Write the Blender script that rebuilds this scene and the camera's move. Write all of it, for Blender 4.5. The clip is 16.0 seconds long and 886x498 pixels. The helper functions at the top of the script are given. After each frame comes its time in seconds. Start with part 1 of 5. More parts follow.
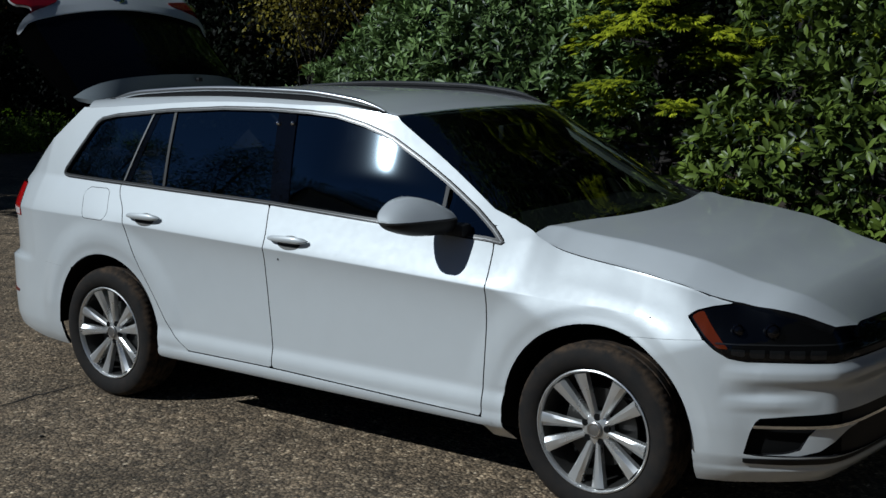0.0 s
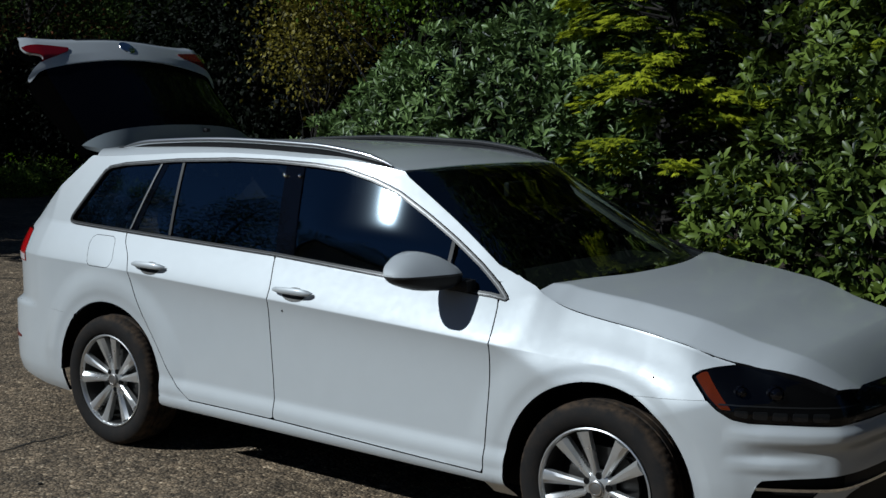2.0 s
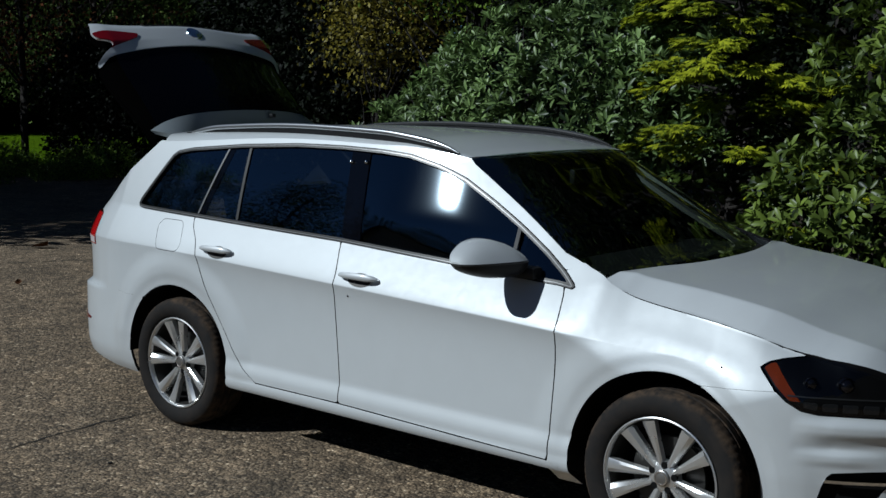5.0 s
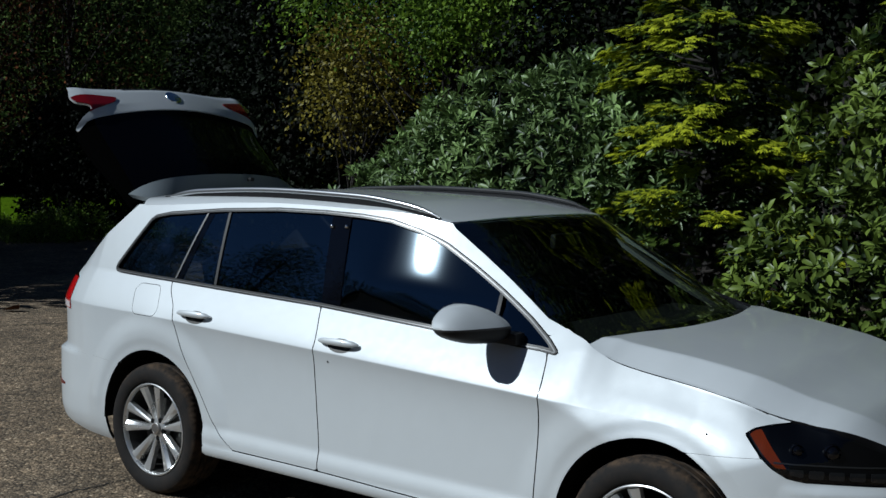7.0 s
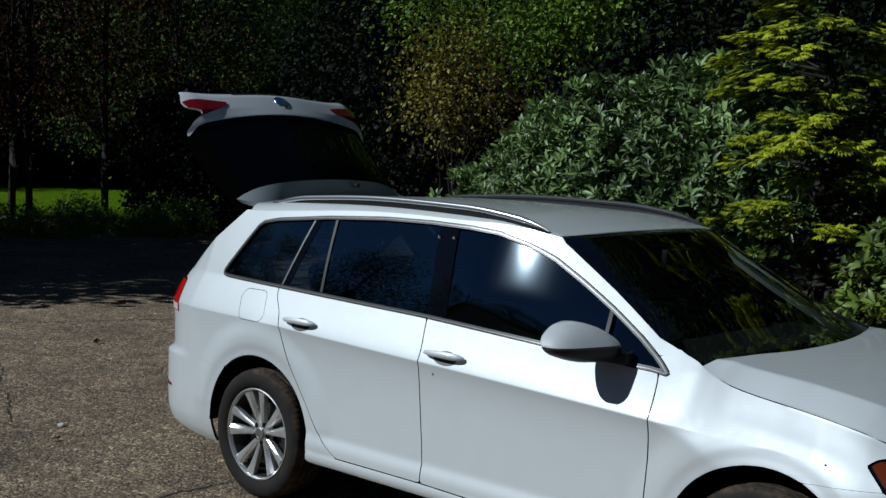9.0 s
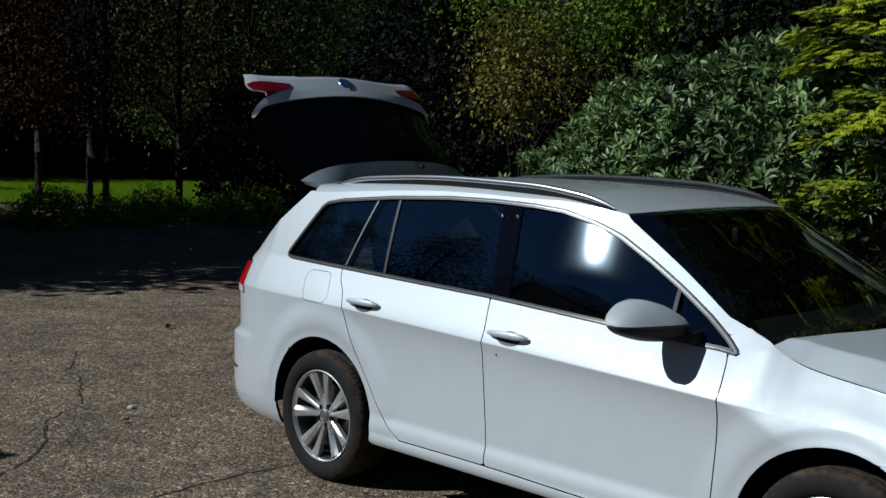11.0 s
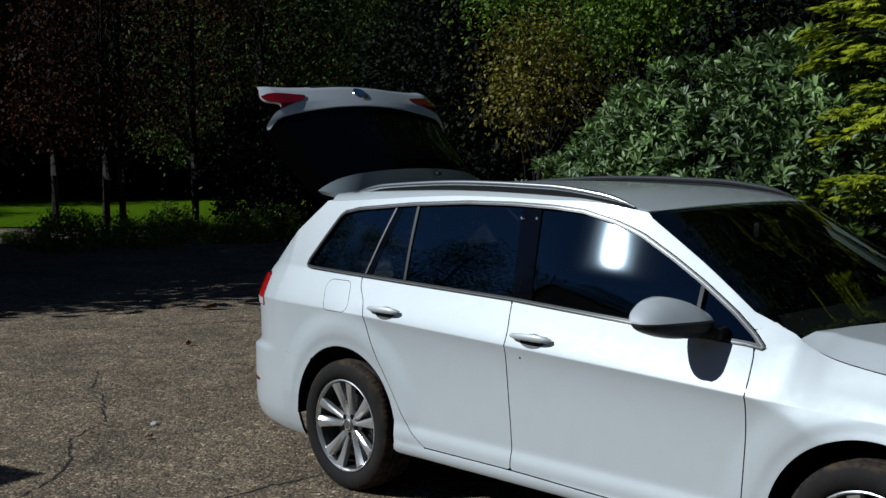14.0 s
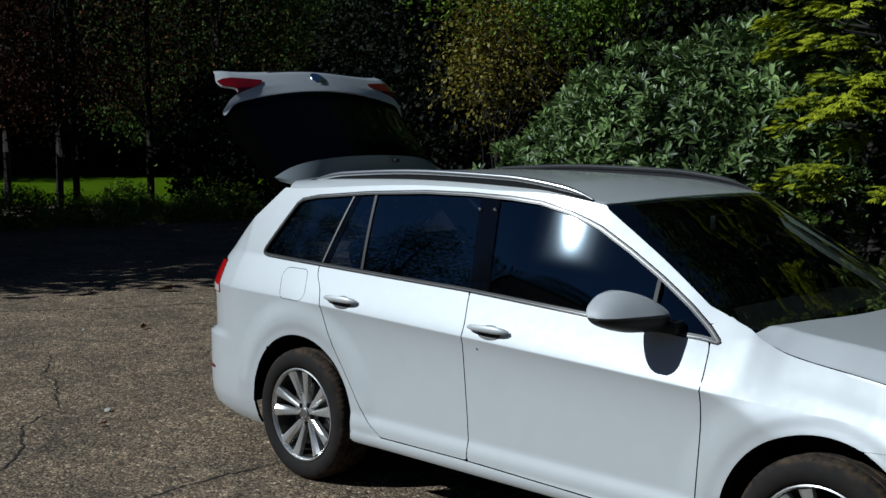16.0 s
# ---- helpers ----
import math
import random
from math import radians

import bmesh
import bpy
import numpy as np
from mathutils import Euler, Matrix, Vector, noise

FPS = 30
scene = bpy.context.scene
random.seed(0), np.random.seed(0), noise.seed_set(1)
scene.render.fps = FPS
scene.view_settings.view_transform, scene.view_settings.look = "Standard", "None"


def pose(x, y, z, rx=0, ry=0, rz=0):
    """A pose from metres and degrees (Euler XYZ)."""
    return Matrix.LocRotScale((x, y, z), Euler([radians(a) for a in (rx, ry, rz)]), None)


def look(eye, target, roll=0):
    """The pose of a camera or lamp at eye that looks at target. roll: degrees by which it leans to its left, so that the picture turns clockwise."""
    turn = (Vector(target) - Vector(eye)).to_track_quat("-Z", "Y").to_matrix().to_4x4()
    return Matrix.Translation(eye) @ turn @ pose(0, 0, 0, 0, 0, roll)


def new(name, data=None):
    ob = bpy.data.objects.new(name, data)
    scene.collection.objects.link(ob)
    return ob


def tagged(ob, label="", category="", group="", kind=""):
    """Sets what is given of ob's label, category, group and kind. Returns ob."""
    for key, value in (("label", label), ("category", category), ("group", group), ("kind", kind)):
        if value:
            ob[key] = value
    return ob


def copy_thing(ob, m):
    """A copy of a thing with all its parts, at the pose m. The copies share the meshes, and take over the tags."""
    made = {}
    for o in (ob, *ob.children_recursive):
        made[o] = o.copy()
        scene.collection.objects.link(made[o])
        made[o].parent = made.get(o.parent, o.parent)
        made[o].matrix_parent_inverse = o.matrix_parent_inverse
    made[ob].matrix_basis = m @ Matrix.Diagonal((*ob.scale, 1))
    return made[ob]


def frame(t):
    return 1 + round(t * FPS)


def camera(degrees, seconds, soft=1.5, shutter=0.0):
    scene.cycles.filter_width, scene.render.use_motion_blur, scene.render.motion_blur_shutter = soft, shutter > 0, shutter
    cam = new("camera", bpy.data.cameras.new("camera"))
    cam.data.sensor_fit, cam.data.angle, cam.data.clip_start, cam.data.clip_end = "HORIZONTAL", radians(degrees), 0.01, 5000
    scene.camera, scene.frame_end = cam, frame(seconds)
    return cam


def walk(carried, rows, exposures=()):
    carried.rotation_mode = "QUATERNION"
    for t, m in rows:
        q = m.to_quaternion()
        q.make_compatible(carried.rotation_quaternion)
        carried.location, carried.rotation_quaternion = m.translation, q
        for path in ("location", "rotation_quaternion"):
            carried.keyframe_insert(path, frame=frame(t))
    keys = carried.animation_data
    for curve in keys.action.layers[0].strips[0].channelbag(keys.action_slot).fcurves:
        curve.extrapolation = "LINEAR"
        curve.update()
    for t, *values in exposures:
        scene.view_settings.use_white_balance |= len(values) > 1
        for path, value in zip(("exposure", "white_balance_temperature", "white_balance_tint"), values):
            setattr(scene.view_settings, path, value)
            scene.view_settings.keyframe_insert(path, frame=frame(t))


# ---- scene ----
cam = camera(41.0, 16.0, soft=1.5)
PATH = [
    (0, (3.258, -4.404, 1.613), (2.093, -2.809, 1.293), -0.3),
    (0.5, (3.242, -4.455, 1.659), (2.095, -2.845, 1.355), -0.4),
    (1, (3.243, -4.45, 1.655), (2.097, -2.837, 1.367), -0.1),
    (1.5, (3.251, -4.438, 1.634), (2.089, -2.831, 1.377), 0.5),
    (2, (3.247, -4.441, 1.626), (2.079, -2.834, 1.394), 0.9),
    (2.5, (3.23, -4.438, 1.677), (2.076, -2.825, 1.415), 0.4),
    (3, (3.24, -4.448, 1.639), (2.046, -2.865, 1.375), 1.0),
    (3.5, (3.233, -4.418, 1.662), (2.028, -2.846, 1.389), 1.7),
    (3.7, (3.229, -4.438, 1.671), (2.003, -2.884, 1.389), 1.6),
    (5.8, (3.213, -4.471, 1.62), (1.98, -2.912, 1.401), 1.0),
    (6, (3.206, -4.469, 1.625), (1.984, -2.9, 1.418), 1.2),
    (6.5, (3.196, -4.466, 1.668), (1.959, -2.909, 1.456), 0.6),
    (7, (3.179, -4.474, 1.646), (1.966, -2.891, 1.491), 1.2),
    (7.5, (3.143, -4.482, 1.676), (1.869, -2.946, 1.549), 1.1),
    (8, (3.119, -4.453, 1.72), (1.826, -2.936, 1.556), 1.2),
    (8.5, (3.116, -4.438, 1.687), (1.782, -2.957, 1.52), 1.6),
    (9, (3.096, -4.462, 1.704), (1.761, -2.982, 1.54), 2.0),
    (9.5, (3.1, -4.436, 1.696), (1.749, -2.97, 1.536), 2.3),
    (10, (3.079, -4.461, 1.703), (1.677, -3.048, 1.506), 2.5),
    (10.2, (3.083, -4.371, 1.653), (1.676, -2.96, 1.479), 2.6),
    (12.3, (3.064, -4.405, 1.648), (1.647, -3.01, 1.434), -1.2),
    (12.5, (3.074, -4.408, 1.638), (1.682, -2.988, 1.423), -0.9),
    (13, (3.066, -4.383, 1.683), (1.678, -2.96, 1.465), -1.7),
    (13.5, (3.053, -4.405, 1.672), (1.609, -3.036, 1.471), -1.2),
    (14, (3.054, -4.374, 1.613), (1.61, -2.999, 1.451), -0.3),
    (14.5, (3.064, -4.45, 1.667), (1.667, -3.032, 1.478), -0.8),
    (15, (3.047, -4.388, 1.695), (1.653, -2.971, 1.471), 0.1),
    (15.5, (3.051, -4.369, 1.651), (1.687, -2.924, 1.42), 0.9),
    (16, (3.038, -4.358, 1.666), (1.647, -2.935, 1.466), 0.2),
]
walk(cam, [(t, look(eye, target, roll)) for t, eye, target, roll in PATH], [(0, -0.16, 5600, 5), (3.7, -0.11, 5600, 5), (6, -0.05, 5600, 5), (7.5, 0.08, 5600, 5), (16, 0.09, 5600, 5)])

# ---- world and sun ----
SUN_TO = Vector((-0.42, -0.67, 0.61)).normalized()
world = bpy.data.worlds.new("sky")
scene.world = world
world.use_nodes = True
wn = world.node_tree.nodes
sky = wn.new("ShaderNodeTexSky")
sky.sky_type, sky.sun_disc = "NISHITA", False
sky.sun_elevation = math.asin(SUN_TO.z)
sky.sun_rotation = math.atan2(SUN_TO.x, SUN_TO.y)
sky.air_density, sky.dust_density, sky.ozone_density, sky.altitude = 0.7, 0.0, 4.0, 1500
world.node_tree.links.new(sky.outputs[0], wn["Background"].inputs[0])
wn["Background"].inputs[1].default_value = 0.031
sun = new("sun", bpy.data.lights.new("sun", "SUN"))
sun.data.energy, sun.data.angle, sun.data.color = 3.7, radians(0.53), (1.0, 0.97, 0.91)
sun.matrix_world = look(SUN_TO * 30, (0, 0, 0))


# ---- materials ----
class Shader:
    """A Principled material with short calls for the nodes that feed it."""

    def __init__(self, name, color, rough=0.5, metal=0.0, **more):
        self.mat = bpy.data.materials.new(name)
        self.mat.use_nodes = True
        self.tree = self.mat.node_tree
        self.bsdf = self.tree.nodes["Principled BSDF"]
        self.set("Base Color", (*color, 1))
        self.set("Roughness", rough)
        self.set("Metallic", metal)
        for key, value in more.items():
            self.set(key.replace("_", " ").title().replace("Ior", "IOR"), value)

    def set(self, key, value):
        self.bsdf.inputs[key].default_value = value

    def node(self, kind, **values):
        n = self.tree.nodes.new(kind)
        for key, value in values.items():
            n.inputs[key.replace("_", " ").title().replace("Ior", "IOR")].default_value = value
        return n

    def link(self, a, b):
        self.tree.links.new(a, b)

    def coords(self, world_space=False):
        if world_space:
            return self.tree.nodes.new("ShaderNodeNewGeometry").outputs["Position"]
        return self.tree.nodes.new("ShaderNodeTexCoord").outputs["Object"]

    def noise(self, scale, detail=4.0, rough=0.55, source=None):
        n = self.node("ShaderNodeTexNoise", scale=scale, detail=detail, roughness=rough)
        self.link(source or self.coords(), n.inputs["Vector"])
        return n.outputs["Fac"]

    def ramp(self, fac, *stops):
        n = self.tree.nodes.new("ShaderNodeValToRGB")
        while len(n.color_ramp.elements) < len(stops):
            n.color_ramp.elements.new(0.5)
        for e, (at, c) in zip(n.color_ramp.elements, stops):
            e.position = at
            e.color = (*c, 1) if isinstance(c, tuple) else (c, c, c, 1)
        self.link(fac, n.inputs[0])
        return n.outputs[0]

    def mix(self, fac, a, b, mode="MIX"):
        n = self.tree.nodes.new("ShaderNodeMix")
        n.data_type, n.blend_type = "RGBA", mode
        for slot, value in ((0, fac), (6, a), (7, b)):
            if isinstance(value, (int, float)):
                n.inputs[slot].default_value = value if slot == 0 else (value, value, value, 1)
            elif isinstance(value, tuple):
                n.inputs[slot].default_value = (*value, 1)
            else:
                self.link(value, n.inputs[slot])
        return n.outputs[2]

    def bump(self, height, strength=0.3, distance=0.01):
        n = self.node("ShaderNodeBump", strength=strength, distance=distance)
        self.link(height, n.inputs["Height"])
        self.link(n.outputs[0], self.bsdf.inputs["Normal"])
        return n

    def color(self, socket):
        self.link(socket, self.bsdf.inputs["Base Color"])

    def rough(self, socket):
        self.link(socket, self.bsdf.inputs["Roughness"])


def make_paint():
    s = Shader("white_silver_paint", (0.56, 0.61, 0.63), 0.5, 0.22, coat_weight=1.0, coat_roughness=0.10, specular_ior_level=0.3)
    dust = s.noise(9, 5)
    s.color(s.mix(s.ramp(dust, (0.35, 0.0), (0.8, 0.22)), (0.563, 0.590, 0.602), (0.495, 0.512, 0.518)))
    flake = s.noise(900, 2)
    s.rough(s.mix(0.25, s.ramp(s.noise(30, 3), (0.3, 0.50), (0.8, 0.58)), flake))
    return s.mat


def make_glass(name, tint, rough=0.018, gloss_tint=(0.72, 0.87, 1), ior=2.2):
    """Tinted pane: part clear, part gloss; the default blue gloss stands in for reflected sky."""
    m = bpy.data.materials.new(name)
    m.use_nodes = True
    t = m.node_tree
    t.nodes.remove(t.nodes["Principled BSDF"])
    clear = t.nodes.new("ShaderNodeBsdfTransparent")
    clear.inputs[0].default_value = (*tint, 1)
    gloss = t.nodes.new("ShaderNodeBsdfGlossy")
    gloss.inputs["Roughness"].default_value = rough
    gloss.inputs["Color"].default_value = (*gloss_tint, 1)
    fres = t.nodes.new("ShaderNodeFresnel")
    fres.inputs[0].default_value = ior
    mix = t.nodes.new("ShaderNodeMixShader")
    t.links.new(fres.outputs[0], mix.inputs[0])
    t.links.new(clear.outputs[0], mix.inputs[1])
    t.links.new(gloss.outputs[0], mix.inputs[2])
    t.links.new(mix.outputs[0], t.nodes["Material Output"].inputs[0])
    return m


def make_tyre():
    s = Shader("tyre_rubber", (0.022, 0.021, 0.02), 0.8, specular_ior_level=0.12)
    scale = s.tree.nodes.new("ShaderNodeVectorMath")
    scale.operation = "MULTIPLY"
    scale.inputs[1].default_value = (1, 0, 1)
    s.link(s.coords(), scale.inputs[0])
    far = s.tree.nodes.new("ShaderNodeVectorMath")
    far.operation = "LENGTH"
    s.link(scale.outputs[0], far.inputs[0])
    tread = s.ramp(far.outputs["Value"], (0.288, 0.12), (0.304, 1.0))
    mud = s.mix(1.0, s.ramp(s.noise(22, 5, 0.65), (0.40, 0.0), (0.75, 0.6)), tread, "MULTIPLY")
    s.color(s.mix(mud, (0.017, 0.016, 0.0155), (0.14, 0.092, 0.055)))
    s.bump(s.noise(160, 2), 0.25, 0.002)
    return s.mat


def make_asphalt():
    s = Shader("worn_aggregate_asphalt", (0.1, 0.095, 0.085), 0.9)
    p = s.coords(True)
    vor = s.node("ShaderNodeTexVoronoi", scale=75.0)
    s.link(p, vor.inputs["Vector"])
    stones = s.ramp(vor.outputs["Color"], (0.12, (0.12, 0.096, 0.07)), (0.45, (0.25, 0.204, 0.15)), (0.8, (0.40, 0.333, 0.25)), (0.95, (0.75, 0.68, 0.56)))
    gap = s.ramp(vor.outputs["Distance"], (0.25, 1.0), (0.62, 0.5))
    big = s.node("ShaderNodeTexVoronoi", scale=34.0)
    s.link(p, big.inputs["Vector"])
    chips = s.ramp(big.outputs["Color"], (0.0, 0.4), (0.55, 0.95), (0.9, 1.75))
    base = s.mix(1.0, stones, gap, "MULTIPLY")
    base = s.mix(0.8, base, chips, "MULTIPLY")
    patches = s.ramp(s.noise(0.9, 8, 0.68, p), (0.30, (0.42, 0.375, 0.30)), (0.5, (0.90, 0.80, 0.67)), (0.72, (1.32, 1.15, 0.92)))
    base = s.mix(1.0, base, patches, "MULTIPLY")
    fine = s.ramp(s.noise(5.0, 5, 0.7, p), (0.3, 0.6), (0.7, 1.32))
    s.color(s.mix(1.0, base, fine, "MULTIPLY"))
    h = s.mix(0.5, vor.outputs["Distance"], big.outputs["Distance"])
    inv = s.ramp(h, (0.0, 1.0), (0.8, 0.0))
    s.bump(inv, 0.9, 0.012)
    return s.mat


def make_leaf(name, dark, light, rough=0.4, spec=0.5, thin=0.25, hue_noise=1.2, few=0.3):
    """Foliage: colour by leaf and by clump, with light through the blade."""
    s = Shader(name, light, rough)
    s.set("Specular IOR Level", spec)
    isl = s.tree.nodes.new("ShaderNodeNewGeometry").outputs["Random Per Island"]
    clump = s.ramp(s.noise(hue_noise, 3, 0.5, s.coords(True)), (0.40, 0.0), (0.62, 1.0))
    mid = tuple((a + b) / 2 for a, b in zip(dark, light))
    c = s.mix(clump, s.ramp(isl, (0.0, dark), (1.0, mid)), s.ramp(isl, (0.0, dark), (few, mid if few < 0.5 else dark), (1.0, light)))
    s.color(c)
    if thin:
        tr = s.tree.nodes.new("ShaderNodeBsdfTranslucent")
        s.link(c, tr.inputs[0])
        mix = s.tree.nodes.new("ShaderNodeMixShader")
        mix.inputs[0].default_value = thin
        s.link(s.bsdf.outputs[0], mix.inputs[1])
        s.link(tr.outputs[0], mix.inputs[2])
        s.link(mix.outputs[0], s.tree.nodes["Material Output"].inputs[0])
    return s.mat


def make_bark():
    s = Shader("bark", (0.05, 0.04, 0.032), 0.95)
    n = s.noise(14, 6, 0.7)
    s.color(s.ramp(n, (0.3, (0.006, 0.005, 0.004)), (0.75, (0.024, 0.019, 0.015))))
    s.bump(n, 0.8, 0.02)
    return s.mat


def make_grass():
    s = Shader("lawn_grass", (0.07, 0.12, 0.02), 1.0, specular_ior_level=0.0)
    p = s.coords(True)
    s.color(s.mix(s.noise(40, 3, 0.6, p), s.ramp(s.noise(0.5, 4, 0.5, p), (0.3, (0.045, 0.11, 0.003)), (0.7, (0.085, 0.15, 0.004))), (0.09, 0.15, 0.006)))
    s.bump(s.noise(60, 4, 0.6, p), 0.8, 0.05)
    return s.mat


def make_soil():
    s = Shader("leaf_litter_soil", (0.04, 0.03, 0.02), 0.95)
    p = s.coords(True)
    s.color(s.ramp(s.noise(9, 6, 0.7, p), (0.3, (0.018, 0.014, 0.01)), (0.75, (0.09, 0.062, 0.035))))
    s.bump(s.noise(30, 4, 0.6, p), 0.8, 0.03)
    return s.mat


def make_alloy():
    s = Shader("machined_alloy", (0.72, 0.72, 0.71), 0.3, 0.8)
    s.rough(s.ramp(s.noise(12, 3), (0.3, 0.26), (0.8, 0.34)))
    return s.mat


PAINT = make_paint()
# blue of the reflected sky is put into this pane's gloss colour
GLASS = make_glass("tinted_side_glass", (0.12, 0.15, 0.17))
SHIELD = make_glass("green_tinted_windshield", (0.38, 0.48, 0.42), 0.005, (1, 1, 1), 2.2)
TYRE = make_tyre()
ASPHALT = make_asphalt()
ALLOY = make_alloy()
BARK = make_bark()
GRASS = make_grass()
SOIL = make_soil()
BLACK = Shader("black_plastic", (0.010, 0.010, 0.011), 0.5, specular_ior_level=0.25).mat
GLOSSBLACK = Shader("gloss_black", (0.002, 0.002, 0.003), 0.04, specular_ior_level=0.5).mat
GUIDE = Shader("smoked_light_guide", (0.014, 0.014, 0.015), 0.35).mat
SATIN = Shader("satin_trim", (0.035, 0.034, 0.033), 0.4, 0.3).mat
BEAD = Shader("bright_window_bead", (0.17, 0.17, 0.17), 0.35, 0.5).mat
SKY_BLOCK_DARK = Shader("sky_block_dark_face", (0.03, 0.032, 0.028), 0.85).mat
CHROME = Shader("chrome", (0.8, 0.8, 0.8), 0.12, 1.0).mat
RAILMETAL = Shader("anodised_rail", (0.55, 0.56, 0.57), 0.28, 0.9).mat
REARGLASS = Shader("black_rear_glass", (0.001, 0.001, 0.0015), 0.03, specular_ior_level=0.22).mat
DARKMETAL = Shader("dark_cast_metal", (0.05, 0.048, 0.045), 0.5, 0.7).mat
STEEL = Shader("brake_steel", (0.35, 0.34, 0.33), 0.35, 0.9).mat
# body paint darkened to grey: the spoiler's shade is put into its colour
SHADED_SPOILER = Shader("shaded_spoiler_paint", (0.15, 0.17, 0.18), 0.4, 0.1, coat_weight=0.4).mat
LAMPWHITE = Shader("clear_lamp_plastic", (0.55, 0.5, 0.5), 0.2).mat
# black for turned-in panel rims: shade of the gaps put into colour
EDGE_SHADE = Shader("panel_edge_shade", (0.008, 0.008, 0.009), 0.9, specular_ior_level=0.05).mat
REDLENS = Shader("red_lamp_lens", (0.55, 0.008, 0.010), 0.12, coat_weight=1.0).mat
# darker copy of the sunlit lamp red: the gate's shade put into colour
GATELENS = Shader("shade_darkened_red_lens", (0.13, 0.002, 0.004), 0.15, coat_weight=0.2).mat
HOUSING = Shader("lamp_housing_black", (0.0015, 0.0015, 0.002), 0.35, specular_ior_level=0.15).mat
AMBER = Shader("amber_reflector", (0.20, 0.030, 0.004), 0.15, coat_weight=1.0).mat
LENS = make_glass("lamp_lens", (0.5, 0.52, 0.55), 0.01, (1, 1, 1), 1.45)
LINING = Shader("gate_lining_black", (0.0015, 0.0015, 0.0015), 1.0, specular_ior_level=0.0).mat
GREYTRIM = Shader("grey_pillar_plastic", (0.10, 0.10, 0.10), 0.7).mat
CLOTH = Shader("dark_seat_cloth", (0.035, 0.034, 0.036), 0.9).mat
UNDER = Shader("underbody_black", (0.008, 0.008, 0.008), 0.9, specular_ior_level=0.05).mat
CRACK = Shader("crack_filler_dirt", (0.012, 0.011, 0.009), 0.95).mat
PEBBLE = Shader("pale_pebble", (0.45, 0.43, 0.4), 0.8).mat
RHODO = make_leaf("rhododendron_leaf", (0.006, 0.016, 0.004), (0.20, 0.275, 0.045), 0.40, 0.3, 0.2, 2.2)
RHODO_BLUE = make_leaf("grey_green_leaf", (0.008, 0.020, 0.006), (0.26, 0.38, 0.12), 0.42, 0.35, 0.12, 2.2)
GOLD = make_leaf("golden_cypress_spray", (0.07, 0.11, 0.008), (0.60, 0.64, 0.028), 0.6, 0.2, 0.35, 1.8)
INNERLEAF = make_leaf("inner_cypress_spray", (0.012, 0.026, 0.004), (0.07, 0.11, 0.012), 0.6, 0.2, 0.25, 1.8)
BROWNLEAF = make_leaf("autumn_shrub_leaf", (0.032, 0.032, 0.006), (0.34, 0.285, 0.035), 0.5, 0.2, 0.25, 2.2)
WOODLEAF = make_leaf("woodland_leaf", (0.014, 0.028, 0.01), (0.05, 0.085, 0.025), 0.5, 0.3, 0.2, 0.4)
# near-black needles: the depth of the wood's shade is put into their colour
SHADELEAF = make_leaf("shade_dark_needles", (0.0015, 0.003, 0.001), (0.010, 0.017, 0.006), 0.6, 0.1, 0.1, 0.6, 0.6)
PINELEAF = make_leaf("pine_needles", (0.010, 0.022, 0.006), (0.19, 0.27, 0.07), 0.6, 0.05, 0.2, 0.5, 0.6)
HEMLEAF = make_leaf("hemlock_needles", (0.03, 0.07, 0.010), (0.24, 0.37, 0.035), 0.5, 0.2, 0.3, 1.0)
RUSTLEAF = make_leaf("rusty_oak_leaf", (0.004, 0.004, 0.003), (0.22, 0.085, 0.033), 0.6, 0.05, 0.2, 0.5, 0.92)
FERN = make_leaf("underbrush_leaf", (0.015, 0.034, 0.006), (0.32, 0.47, 0.055), 0.5, 0.2, 0.25, 1.4)
SIDING = Shader("house_siding", (0.35, 0.33, 0.3), 0.8).mat
SHINGLE = Shader("roof_shingle", (0.07, 0.065, 0.06), 0.9).mat


# ---- mesh helpers ----
def part(name, bm, material, parent=None, label="", smooth=True, sharp=38):
    """Links a bmesh as one mesh object."""
    me = bpy.data.meshes.new(name)
    if smooth:
        bm.normal_update()
        for f in bm.faces:
            f.smooth = True
        for e in bm.edges:
            if len(e.link_faces) == 2 and e.calc_face_angle(0) > radians(sharp):
                e.smooth = False
    bm.to_mesh(me)
    bm.free()
    for m in material if isinstance(material, (list, tuple)) else [material]:
        me.materials.append(m)
    ob = new(name, me)
    if parent is not None:
        ob.parent = parent
    if label:
        tagged(ob, label)
    return ob


def raw(name, verts, faces, material, parent=None, label="", smooth=False):
    """A mesh from arrays, for what has very many small pieces."""
    me = bpy.data.meshes.new(name)
    me.from_pydata(verts, [], faces)
    if smooth:
        me.polygons.foreach_set("use_smooth", [True] * len(me.polygons))
    me.materials.append(material)
    ob = new(name, me)
    if parent is not None:
        ob.parent = parent
    if label:
        tagged(ob, label)
    return ob


def empty(name, at=(0, 0, 0)):
    ob = new(name)
    ob.location = at
    return ob


